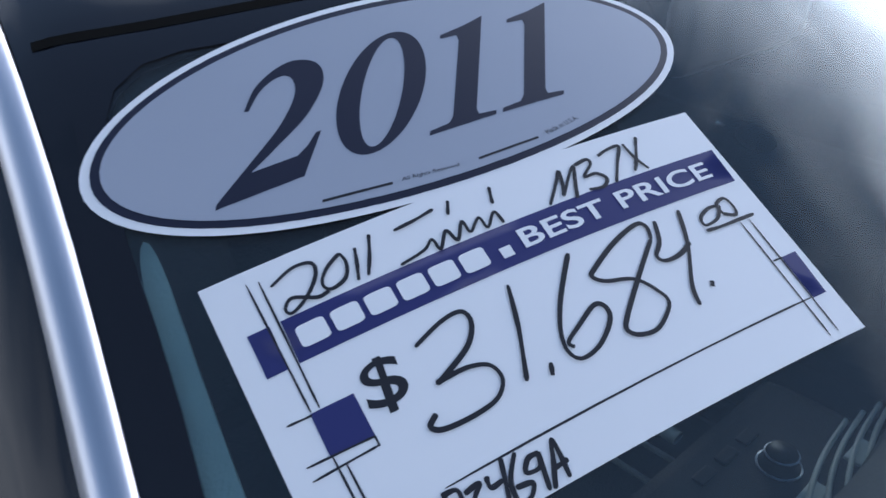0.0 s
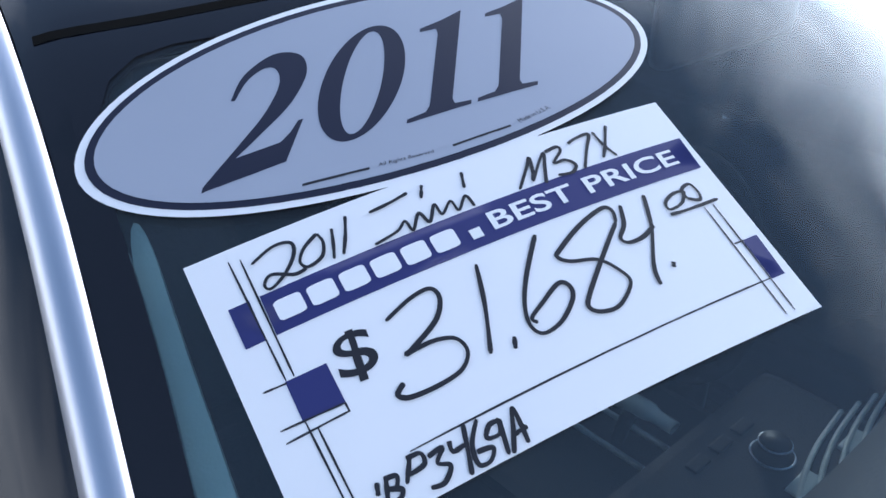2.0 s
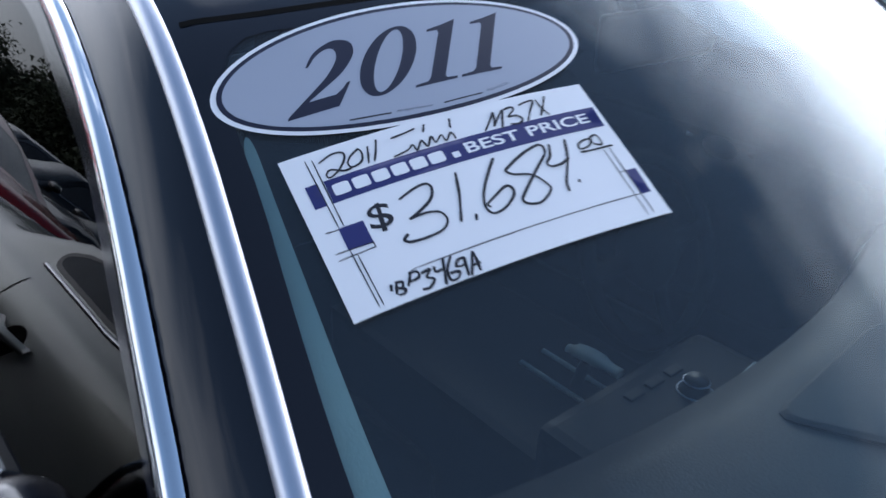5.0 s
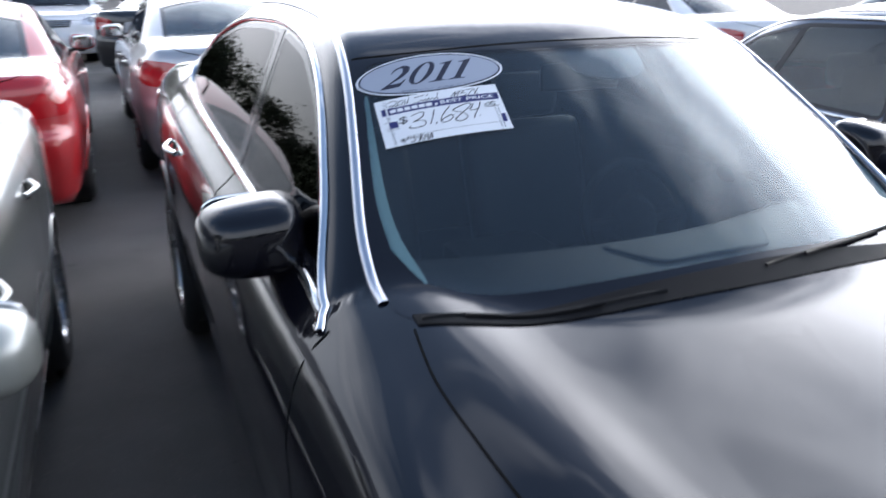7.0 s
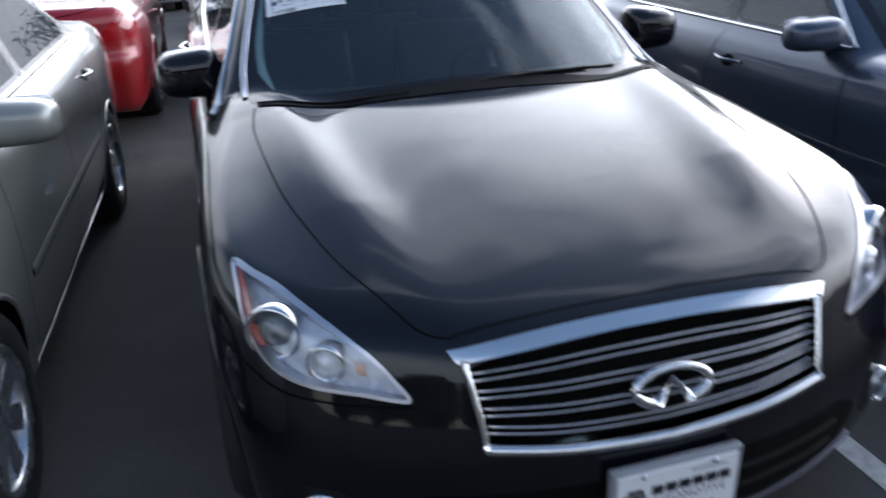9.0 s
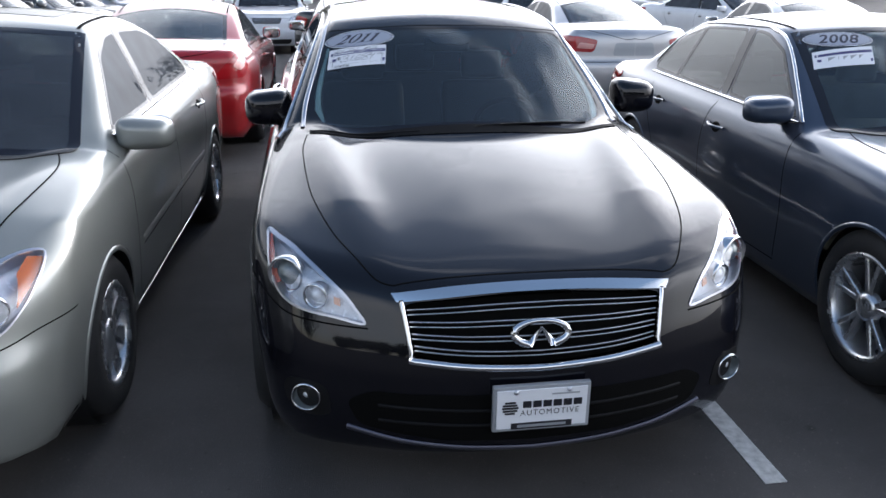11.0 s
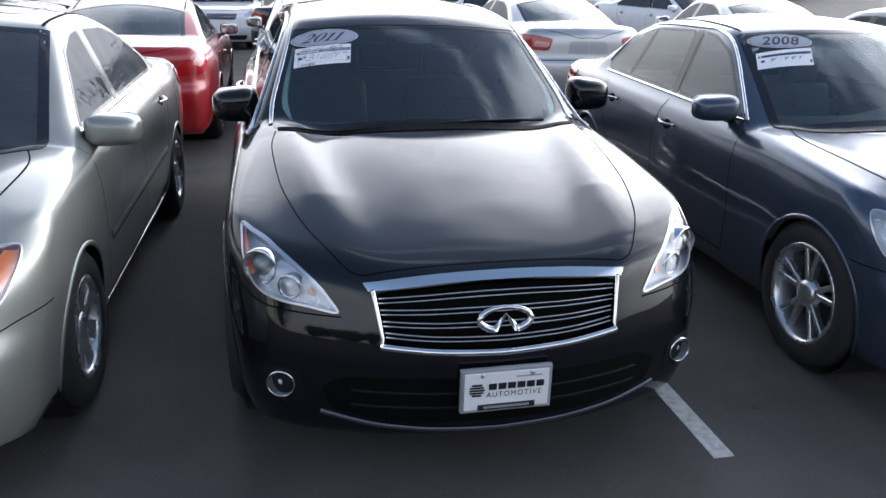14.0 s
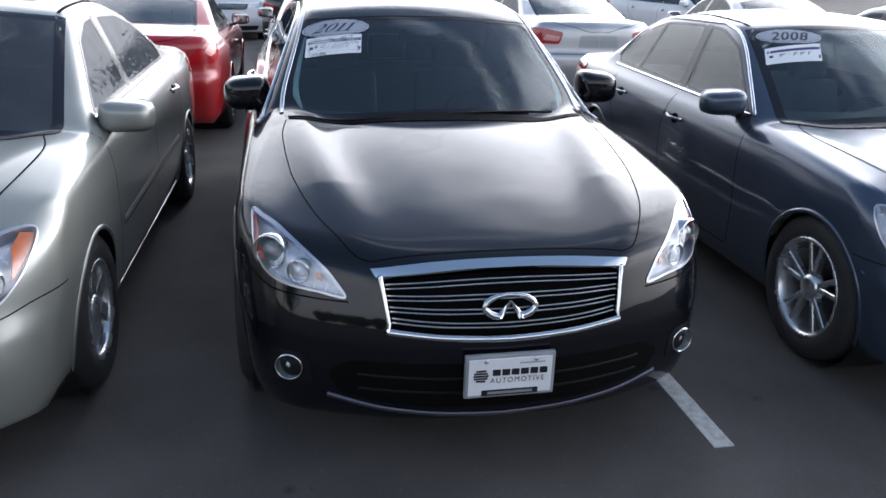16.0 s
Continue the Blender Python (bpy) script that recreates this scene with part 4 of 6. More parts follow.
def hero_car():
    s = HERO
    car = thing("black_sedan", "glossy black luxury sedan with chrome grille, parked on asphalt", "car")
    low = spline([(-0.716, 1.45), (-0.69, 1.36), (-0.55, 1.325), (-0.40, 1.295), (-0.2, 1.268), (0, 1.260), (0.2, 1.268), (0.40, 1.295), (0.55, 1.325), (0.69, 1.36), (0.716, 1.45)], 5)
    high = spline([(0.700, 1.62), (0.652, 1.80), (0.590, 2.02), (0.44, 1.965), (0.2, 1.915), (0, 1.900), (-0.2, 1.915), (-0.44, 1.965), (-0.590, 2.02), (-0.652, 1.80), (-0.700, 1.62)], 5)
    wind = low + high
    inner = spline([(-0.633, 1.45), (-0.55, 1.388), (-0.40, 1.338), (-0.2, 1.306), (0, 1.298), (0.2, 1.306), (0.40, 1.338), (0.55, 1.388), (0.633, 1.45), (0.665, 1.545), (0.656, 1.66)], 5) \
        + spline([(0.611, 1.84), (0.565, 1.975), (0.44, 1.945), (0.2, 1.897), (0, 1.882), (-0.2, 1.897), (-0.44, 1.945), (-0.565, 1.975), (-0.611, 1.84), (-0.656, 1.66), (-0.665, 1.545)], 5)
    front_pane = rounded([(1.60, 1.005), (1.78, 1.135), (2.02, 1.272), (2.27, 1.358), (2.56, 1.392), (2.42, 1.030), (2.2, 1.018)], 0.05)
    back_pane = rounded([(2.63, 1.394), (2.80, 1.392), (3.15, 1.366), (3.46, 1.285), (3.66, 1.185), (3.62, 1.105), (3.28, 1.065), (2.49, 1.034)], 0.05)
    rearw = spline([(-0.56, 3.55), (0, 3.50), (0.56, 3.55)], 8) + spline([(0.60, 4.02), (0, 4.12), (-0.60, 4.02)], 8)
    grille = spline([(-0.437, 0.750), (-0.22, 0.766), (0, 0.770), (0.22, 0.766), (0.437, 0.750)], 5) + spline([(0.402, 0.546), (0.22, 0.529), (0, 0.517), (-0.22, 0.529), (-0.402, 0.546)], 5)
    opening = spline([(-0.405, 0.715), (0, 0.735), (0.405, 0.715)], 8) + spline([(0.380, 0.570), (0, 0.545), (-0.380, 0.570)], 8)
    lamp = [(0.968, 0.850), (0.895, 0.842), (0.80, 0.826), (0.675, 0.789), (0.575, 0.744), (0.515, 0.695), (0.480, 0.650), (0.575, 0.660), (0.665, 0.667), (0.74, 0.680), (0.80, 0.704), (0.86, 0.754), (0.915, 0.81)]
    lamp = spline(lamp, 4, True)
    holes = [("top", shrink(wind, 0.025)), ("top", shrink(rearw, 0.02)), ("front", shrink(opening, -0.008)), ("front_right", shrink(lamp, 0.004)), ("front_left", mirrored(shrink(lamp, 0.004)))]
    for ax in ("left", "right"):
        holes += [(ax, shrink(front_pane, 0.012)), (ax, shrink(back_pane, 0.012))]
    clean_body(s, car, 0.021, holes)
    window(s, "windscreen", wind, "top", car, frit_in=inner, pane=M_WIND)
    window(s, "rear_window", rearw, "top", car, 0.04)
    for ax in ("left", "right"):
        window(s, "side_window", front_pane, ax, car, 0.016)
        window(s, "side_window", back_pane, ax, car, 0.016)
        trim = spline([(1.47, 0.955), (1.60, 1.012), (1.78, 1.145), (2.02, 1.284), (2.27, 1.370), (2.56, 1.404), (2.80, 1.404), (3.15, 1.378), (3.47, 1.296), (3.69, 1.190), (3.64, 1.095), (3.28, 1.052), (2.45, 1.018), (2.0, 1.002), (1.62, 0.985), (1.48, 0.958)], 6)
        ribbon(s, "chrome_window_trim", trim, ax, M_CHROME, car, 0.022, 0.001, 0.03, height=0.010)
        skin(s, "door_pillar", [(2.43, 1.032), (2.475, 1.034), (2.62, 1.392), (2.57, 1.392)], ax, M_FRIT, car, 0.002, 0.004)
        gap_line(s, [(1.45, 0.965), (1.43, 0.80), (1.41, 0.60), (1.43, 0.30)], ax, car)
        gap_line(s, [(2.46, 1.02), (2.50, 0.80), (2.50, 0.50), (2.48, 0.30)], ax, car)
        gap_line(s, [(3.52, 1.06), (3.52, 0.85), (3.36, 0.60), (3.30, 0.40)], ax, car)
        gap_line(s, [(1.43, 0.285), (2.5, 0.28), (3.25, 0.285)], ax, car)
        door_handle(s, car, 2.32, 0.865, ax, M_CHROME)
        door_handle(s, car, 3.34, 0.895, ax, M_CHROME)
        ribbon(s, "sill_strip", [(1.35, 0.235), (3.32, 0.235)], ax, M_CHROME, car, 0.016, 0.001, 0.1, height=0.006)
    # bright strips up the pillars and along the roof
    strip = [(-0.720, 1.435), (-0.716, 1.52), (-0.702, 1.62), (-0.655, 1.80), (-0.617, 1.955), (-0.588, 2.12), (-0.553, 2.375), (-0.545, 2.6), (-0.545, 2.9), (-0.55, 3.3)]
    for sg in (1, -1):
        ribbon(s, "pillar_strip", [(-sg * x, y) for x, y in spline(strip, 5)], "top", M_SATIN, car, 0.021, 0.001, 0.03, height=0.006)
        # pale cover inside the windscreen pillar
        cover = spline([(-0.636, 1.450), (-0.668, 1.545), (-0.660, 1.66), (-0.614, 1.84), (-0.596, 1.90), (-0.588, 1.90), (-0.602, 1.83), (-0.634, 1.66), (-0.640, 1.56), (-0.626, 1.465)], 4, True)
        skin(s, "pillar_cover", [(-sg * x, y) for x, y in cover], "top", M_PILLAR, car, -0.006, 0.01)
    # hood edges
    seam = [(-0.700, 1.335), (-0.718, 1.20), (-0.714, 1.05), (-0.702, 0.885), (-0.684, 0.73), (-0.645, 0.55), (-0.605, 0.42), (-0.550, 0.30), (-0.500, 0.215), (-0.450, 0.182), (-0.40, 0.180), (-0.15, 0.186)]
    gap_line(s, seam + [(0, 0.187)] + [(-x, y) for x, y in seam[::-1]], "top", car, 0.0045)
    cowl_line = [(-0.69, 1.340), (-0.60, 1.302), (-0.44, 1.276), (-0.2, 1.248), (0, 1.238), (0.2, 1.248), (0.44, 1.276), (0.60, 1.302), (0.69, 1.340)]
    crest = [(-0.585, 2.022), (-0.515, 1.993), (-0.389, 1.954), (-0.241, 1.924), (-0.1, 1.907)]
    gap_line(s, crest + [(0, 1.903)] + [(-x, y) for x, y in crest[::-1]], "top", car, 0.007)
    back_line = [(x, y + 0.045 - 0.02 * abs(x)) for x, y in cowl_line]
    skin(s, "cowl_panel", spline(cowl_line, 4) + spline(back_line[::-1], 4), "top", M_MATTE, car, 0.004, 0.010)
    for pts in ([(-0.68, 1.350), (-0.50, 1.308), (-0.22, 1.268)], [(0.02, 1.268), (0.28, 1.308), (0.56, 1.385)]):
        p = s.drop(spline(pts, 6), "top")
        n = s.normal(p)
        w = new("wiper")
        w.parent = car
        tube("blade", p + n * 0.003, 0.004, M_MATTE, w, 6, flat=1.4)
        tube("arm", p[3:-3] + n[3:-3] * 0.007 - np.array([0, 0.004, 0]), 0.005, M_MATTE, w, 6, flat=0.6)
    four_wheels(car, s, 0.35, 0.245, 0.235, 5, "twin", M_ALLOY, ground_z(s.wheels[1]))
    # grille
    g = new("grille")
    g.parent = car
    skin(s, "grille_backing", shrink(opening, -0.015), "front", M_GAP, g, -0.050, 0.004)
    rails = {"bottom": ([(-0.404, 0.557), (-0.2, 0.539), (0, 0.5315), (0.2, 0.539), (0.404, 0.557)], 0.0125)}
    crown = spline([(-0.434, 0.722), (-0.2, 0.738), (0, 0.742), (0.2, 0.738), (0.434, 0.722)], 6) + spline([(0.450, 0.744), (0.25, 0.760), (0, 0.765), (-0.25, 0.760), (-0.450, 0.744)], 6)
    skin(s, "chrome_top_bar", crown, "front", M_CHROME, g, 0.009, 0.022, step=0.02)
    rails["side_a"], rails["side_b"] = ([(-0.421, 0.727), (-0.408, 0.65), (-0.394, 0.553)], 0.0085), ([(0.421, 0.727), (0.408, 0.65), (0.394, 0.553)], 0.0085)
    for line, r in rails.values():
        p = s.drop(spline(line, 8), "front")
        tube("chrome_frame_bar", p + s.normal(p) * 0.004, r, M_CHROME, g, 14)
    for i in range(4):
        for d in (-0.0068, 0.0068):
            f = (i + 0.62) / 4.25
            z0, z1 = 0.715 + (0.570 - 0.715) * f + d, 0.735 + (0.545 - 0.735) * f + d
            hw = 0.408 + (0.383 - 0.408) * f
            line = [(x, z1 + (z0 - z1) * (x / hw) ** 2) for x in np.linspace(-hw, hw, 25)]
            p = s.drop(line, "front") + np.array([0, 0.006, 0])
            tube("grille_bar", p, 0.0027, M_SATIN, g, 6, flat=0.8)
        p = s.drop([(x, q[1]) for x, q in zip(np.linspace(-0.40, 0.40, 25), [(0, z1 + (z0 - z1) * (x / hw) ** 2 - 0.007) for x in np.linspace(-hw, hw, 25)])], "front") + np.array([0, 0.022, 0])
        tube("grille_slat", p, 0.008, M_MATTE, g, 6, flat=0.5)
    emblem(g)
    # lamps
    for sg, ax in ((1, "front_right"), (-1, "front_left")):
        out = lamp if sg > 0 else mirrored(lamp)
        u = lamp_unit(s, "headlight", out, ax, car, 0.034, M_REFL)
        projector(s, u, (sg * 0.785, 0.752), ax, 0.060, 0.014)
        projector(s, u, (sg * 0.655, 0.712), ax, 0.040, 0.014, False)
        amber = [(0.572, 0.694), (0.594, 0.700), (0.600, 0.722), (0.580, 0.718)]
        skin(s, "amber_reflector", amber if sg > 0 else mirrored(amber), ax, M_AMBERDIM, u, -0.018, 0.004)
        mark = [(0.952, 0.842), (0.908, 0.806), (0.857, 0.757), (0.816, 0.724), (0.800, 0.733), (0.838, 0.768), (0.888, 0.816), (0.942, 0.846)]
        skin(s, "side_marker", mark if sg > 0 else mirrored(mark), ax, M_REDMARK, u, -0.003, 0.004)
        f = new("fog_lamp")
        f.parent = car
        f.matrix_basis = Matrix.Translation((sg * 0.728, 0.182, 0.390)) @ Vector((sg * 0.28, -1, 0)).to_track_quat("Z", "Y").to_matrix().to_4x4()
        lathe("chrome_ring", [(0.045, -0.03), (0.0485, -0.004), (0.047, 0.004), (0.0445, 0.002), (0.043, -0.03)], M_CHROME, f, 32, axis="z")
        lathe("bowl", [(0.044, 0.0), (0.040, -0.022), (0.028, -0.040), (0.0, -0.044)], M_BULB, f, 28, axis="z")
        lathe("bulb", [(0.0, -0.012), (0.010, -0.014), (0.017, -0.022), (0.018, -0.040)], M_REFL, f, 20, axis="z")
        lathe("lens", [(0.0, 0.006), (0.024, 0.004), (0.044, -0.004)], M_LENS, f, 28, axis="z")
        pocket = [(0.66, 0.44), (0.72, 0.452), (0.785, 0.44), (0.80, 0.38), (0.78, 0.325), (0.70, 0.315), (0.645, 0.335)]
        skin(s, "fog_lamp_pocket", [(sg * x, z) for x, z in rounded(pocket, 0.03)], "front", M_MATTE, car, 0.002, 0.006)
        door_mirror(car, (-0.885, 1.84, 1.038) if sg < 0 else (0.950, 1.84, 1.066), sg, M_BLACK, (0.225, 0.13, 0.185))
        tail_l = [(0.50, 0.90), (0.62, 0.93), (0.80, 0.95), (0.98, 0.93), (0.95, 0.86), (0.75, 0.80), (0.52, 0.80)]
        skin(s, "tail_lamp", tail_l if sg > 0 else mirrored(tail_l), "back_right" if sg > 0 else "back_left", M_REDLENS, car, 0.004, 0.02)
        seam2 = [(0.47, 0.640), (0.60, 0.642), (0.75, 0.650), (0.84, 0.672), (0.95, 0.70), (1.05, 0.70)]
        gap_line(s, seam2 if sg > 0 else mirrored(seam2), ax, car, 0.005)
    intake = rounded([(-0.56, 0.31), (-0.30, 0.272), (0, 0.262), (0.30, 0.272), (0.56, 0.31), (0.60, 0.40), (0.52, 0.445), (-0.52, 0.445), (-0.60, 0.40)], 0.03)
    skin(s, "lower_intake", intake, "front", M_GAP, car, 0.002, 0.006)
    for z in (0.33, 0.385):
        ribbon(s, "intake_slat", [(-0.50, z + 0.012), (0, z), (0.50, z + 0.012)], "front", M_MATTE, car, 0.010, 0.003, 0.05, height=0.006)
    ribbon(s, "lip_strip", spline([(-0.60, 0.300), (-0.36, 0.252), (0, 0.222), (0.36, 0.252), (0.60, 0.300)], 8), "front", M_DARKSATIN, car, 0.020, 0.002, 0.03, height=0.008)
    # the dealer's plate: wordmarks are plain shapes
    pl = plate_board(car, -0.012, 0.409, -1, (0.312, 0.158), M_FRAME)
    def bar(name, lo, hi, mat, y=-0.0058, bev=0.0):
        bm = bmesh.new()
        box(bm, (lo[0], y, lo[1]), (hi[0], y + 0.002, hi[1]), bev)
        part(name, bm, mat, pl)
    for i in range(6):
        x = -0.062 + i * 0.0325
        bar("wordmark_block", (x, 0.005), (x + 0.027, 0.028), M_INK, bev=0.0008)
    for i, (a, b) in enumerate(((-0.119, -0.085), (-0.126, -0.080), (-0.128, -0.076), (-0.126, -0.080), (-0.119, -0.087))):
        bar("logo_bar", (a, 0.022 - i * 0.0095), (b, 0.0285 - i * 0.0095), M_INK)
    bar("dealer_tab", (-0.098, -0.069), (0.098, -0.048), M_INK, -0.0064)
    bar("dealer_tab_mark", (-0.078, -0.063), (0.078, -0.054), M_FRAME, -0.0074)
    bar("small_print_bar", (0.030, 0.046), (0.118, 0.051), M_GREYINK)
    for x in (-0.085, 0.085):
        a = lathe("bolt", [(0.0, -0.008), (0.007, -0.008), (0.008, 0.0)], M_SATIN, pl, 12, axis="y")
        a.matrix_basis = pose(x, 0, 0.060)
    text_flat("word", "AUTOMOTIVE", pl, Matrix.Translation((-0.070, -0.0056, -0.022)) @ pose(0, 0, 0, 90, 0, 0), 0.188, 0.019, M_INK, 0.25)
    # inside
    centre_console(cabin(s, car, 1.33, 0.985, 0.72, 3.4, M_SEAT, depth=0.62, start=0.035, hood=0.0))
    for ob in car.children_recursive:
        if ob.type == "MESH" and ob.data.materials and ob.data.materials[0] in (M_WIND, M_TINT):
            ob.visible_shadow = False
    bm = bmesh.new()
    box(bm, (-0.115, 1.93, 1.275), (0.115, 1.955, 1.345), 0.012)
    part("rear_view_mirror", bm, M_PLASTIC, car, smooth=True)
    skin(s, "sun_sensor_patch", rounded([(-0.12, 1.885), (0.12, 1.885), (0.10, 1.80), (0.04, 1.77), (-0.04, 1.77), (-0.10, 1.80)], 0.03), "top", M_FRIT, car, -0.005, 0.004)
    sun_roof = rounded([(-0.38, 2.22), (0.38, 2.22), (0.38, 2.72), (-0.38, 2.72)], 0.05)
    skin(s, "sunroof", sun_roof, "top", M_FRIT, car, 0.001, 0.004)
    return car


def text_mesh(body, mat, parent, name, spacing=0.0, bold=0.0):
    cu = bpy.data.curves.new(name, "FONT")
    cu.body = body
    cu.space_character = 1 + spacing
    cu.offset = bold
    tmp = bpy.data.objects.new(name, cu)
    scene.collection.objects.link(tmp)
    bpy.context.view_layer.update()
    me = bpy.data.meshes.new_from_object(tmp.evaluated_get(bpy.context.evaluated_depsgraph_get()))
    bpy.data.objects.remove(tmp)
    bpy.data.curves.remove(cu)
    v = np.array([tuple(q.co) for q in me.vertices])
    f = [tuple(p.vertices) for p in me.polygons]
    bpy.data.meshes.remove(me)
    lo, hi = v[:, :2].min(0), v[:, :2].max(0)
    return (v[:, :2] - lo) / (hi - lo), f


def text_flat(name, body, parent, m, w, h, mat, spacing=0.0):
    v, f = text_mesh(body, mat, parent, name, spacing)
    ob = mesh_object(name, [(a * w, b * h, 0) for a, b in v], f, mat, parent, smooth=False)
    ob.matrix_basis = m
    return ob


M_MATTE = material("matt_black_plastic", (0.006, 0.006, 0.007), 0.7, vary=0.2, scale=30, spec=0.2)
M_PILLAR = material("pale_pillar_fabric", (0.52, 0.60, 0.54), 0.8, vary=0.06, bump=0.2, bump_scale=500)
M_REDMARK = material("side_marker_lens", (0.55, 0.10, 0.06), 0.2, coat=0.6)
M_AMBERDIM = material("amber_bulb", (0.60, 0.28, 0.16), 0.2, 0.3, coat=0.6)
M_DARKSATIN = material("dark_satin", (0.10, 0.10, 0.13), 0.3, 0.6)
M_FRAME = material("plate_frame_grey", (0.40, 0.42, 0.45), 0.35, 0.4)
M_GREYINK = material("grey_ink", (0.35, 0.36, 0.38), 0.5)

hero = hero_car()
INK_PRICE = (
    ((0.255, 0.452), (0.312, 0.414), (0.349, 0.411), (0.355, 0.456), (0.329, 0.519), (0.269, 0.574), (0.262, 0.578), (0.31, 0.577), (0.344, 0.6), (0.351, 0.653), (0.328, 0.698), (0.284, 0.712), (0.232, 0.707), (0.216, 0.683), (0.233, 0.658)),
    ((0.444, 0.394), (0.419, 0.536), (0.383, 0.693)),
    ((0.434, 0.674), (0.425, 0.712)),
    ((0.573, 0.375), (0.513, 0.503), (0.481, 0.593), (0.47, 0.663), (0.484, 0.705), (0.524, 0.692), (0.565, 0.638), (0.574, 0.593), (0.558, 0.569), (0.512, 0.609), (0.48, 0.642), (0.485, 0.664)),
    ((0.732, 0.438), (0.74, 0.393), (0.724, 0.369), (0.663, 0.401), (0.6, 0.458), (0.586, 0.481), (0.603, 0.513), (0.652, 0.544), (0.678, 0.611), (0.681, 0.666), (0.636, 0.722), (0.599, 0.717), (0.583, 0.686), (0.599, 0.645), (0.667, 0.536), (0.732, 0.438)),
    ((0.762, 0.382), (0.744, 0.456), (0.72, 0.5), (0.729, 0.528), (0.763, 0.527), (0.798, 0.5)),
    ((0.821, 0.375), (0.791, 0.504), (0.743, 0.642), (0.732, 0.712)),
    ((0.784, 0.653), (0.778, 0.672)),
)
INK_CENTS = (
    ((0.908, 0.411), (0.882, 0.408), (0.854, 0.431), (0.852, 0.464), (0.885, 0.455), (0.908, 0.411)),
    ((0.903, 0.446), (0.904, 0.405), (0.929, 0.392), (0.935, 0.437), (0.926, 0.466), (0.903, 0.446)),
    ((0.845, 0.484), (0.883, 0.488), (0.964, 0.486)),
)
INK_YEAR = (
    ((0.101, 0.086), (0.144, 0.055), (0.174, 0.064), (0.173, 0.105), (0.146, 0.16), (0.114, 0.192), (0.106, 0.172), (0.123, 0.147), (0.158, 0.178), (0.18, 0.174)),
    ((0.222, 0.071), (0.191, 0.104), (0.175, 0.145), (0.184, 0.172), (0.212, 0.157), (0.225, 0.111), (0.222, 0.071)),
    ((0.249, 0.074), (0.24, 0.127), (0.229, 0.182)),
    ((0.281, 0.049), (0.266, 0.114), (0.247, 0.18)),
)
INK_SCRAWL = (
    ((0.322, 0.070), (0.363, 0.063), (0.403, 0.050)),
    ((0.303, 0.191), (0.350, 0.175), (0.372, 0.150), (0.377, 0.193), (0.402, 0.140), (0.412, 0.186), (0.436, 0.130), (0.440, 0.176), (0.467, 0.139), (0.472, 0.184), (0.498, 0.140), (0.503, 0.190)),
    ((0.435, 0.040), (0.421, 0.090)),
    ((0.517, 0.045), (0.505, 0.110)),
)
INK_MODEL = (
    ((0.6, 0.191), (0.64, 0.114), (0.656, 0.081), (0.645, 0.143), (0.636, 0.173), (0.672, 0.105), (0.69, 0.08), (0.674, 0.136), (0.656, 0.202)),
    ((0.693, 0.078), (0.722, 0.071), (0.724, 0.094), (0.696, 0.133), (0.722, 0.136), (0.735, 0.169), (0.718, 0.194), (0.688, 0.186)),
    ((0.749, 0.073), (0.774, 0.06), (0.803, 0.061), (0.777, 0.123), (0.748, 0.195)),
    ((0.814, 0.056), (0.818, 0.126), (0.829, 0.185)),
    ((0.851, 0.045), (0.822, 0.124), (0.799, 0.177)),
)
INK_STOCK = (
    ((0.127, 0.884), (0.121, 0.92)),
    ((0.142, 0.885), (0.13, 0.947)),
    ((0.138, 0.886), (0.157, 0.893), (0.151, 0.92), (0.14, 0.918), (0.156, 0.934), (0.149, 0.954), (0.134, 0.953)),
    ((0.189, 0.86), (0.166, 0.928)),
    ((0.181, 0.864), (0.204, 0.868), (0.202, 0.902), (0.173, 0.909)),
    ((0.212, 0.888), (0.238, 0.883), (0.221, 0.916), (0.237, 0.94), (0.217, 0.975), (0.195, 0.97)),
    ((0.252, 0.875), (0.25, 0.908), (0.272, 0.905)),
    ((0.284, 0.85), (0.27, 0.931), (0.259, 0.993)),
    ((0.307, 0.855), (0.281, 0.917), (0.276, 0.976), (0.295, 0.982), (0.308, 0.951), (0.282, 0.941)),
    ((0.338, 0.887), (0.32, 0.888), (0.307, 0.919), (0.329, 0.924), (0.338, 0.887), (0.325, 0.991)),
    ((0.333, 0.995), (0.352, 0.928), (0.367, 0.872), (0.366, 0.929), (0.362, 0.987)),
    ((0.349, 0.946), (0.374, 0.941)),
)

DOLLAR = [(0.160, 0.425), (0.226, 0.430), (0.214, 0.600), (0.146, 0.594)]
PRINT1 = [(0.415, 0.883), (0.505, 0.897), (0.504, 0.917), (0.413, 0.903)]
PRINT2 = [(0.660, 0.868), (0.725, 0.836), (0.728, 0.856), (0.664, 0.888)]
PRINT3 = [(0.297, 0.866), (0.400, 0.888), (0.399, 0.898), (0.295, 0.876)]
PRINT4 = [(0.538, 0.900), (0.645, 0.884), (0.646, 0.893), (0.538, 0.910)]

# ---------------------------------------------------------------- stickers on the windscreen
def sticker_map(shape, corners):
    """Maps (u, v) of a card, v downwards, onto the glass."""
    tl, tr, br, bl = (np.array(c, float) for c in corners)

    def place(uv, lift):
        uv = np.asarray(uv, float)
        u, v = uv[:, :1], uv[:, 1:]
        p = shape.drop((1 - u) * (1 - v) * tl + u * (1 - v) * tr + u * v * br + (1 - u) * v * bl, "top")
        return p + shape.normal(p) * lift
    return place


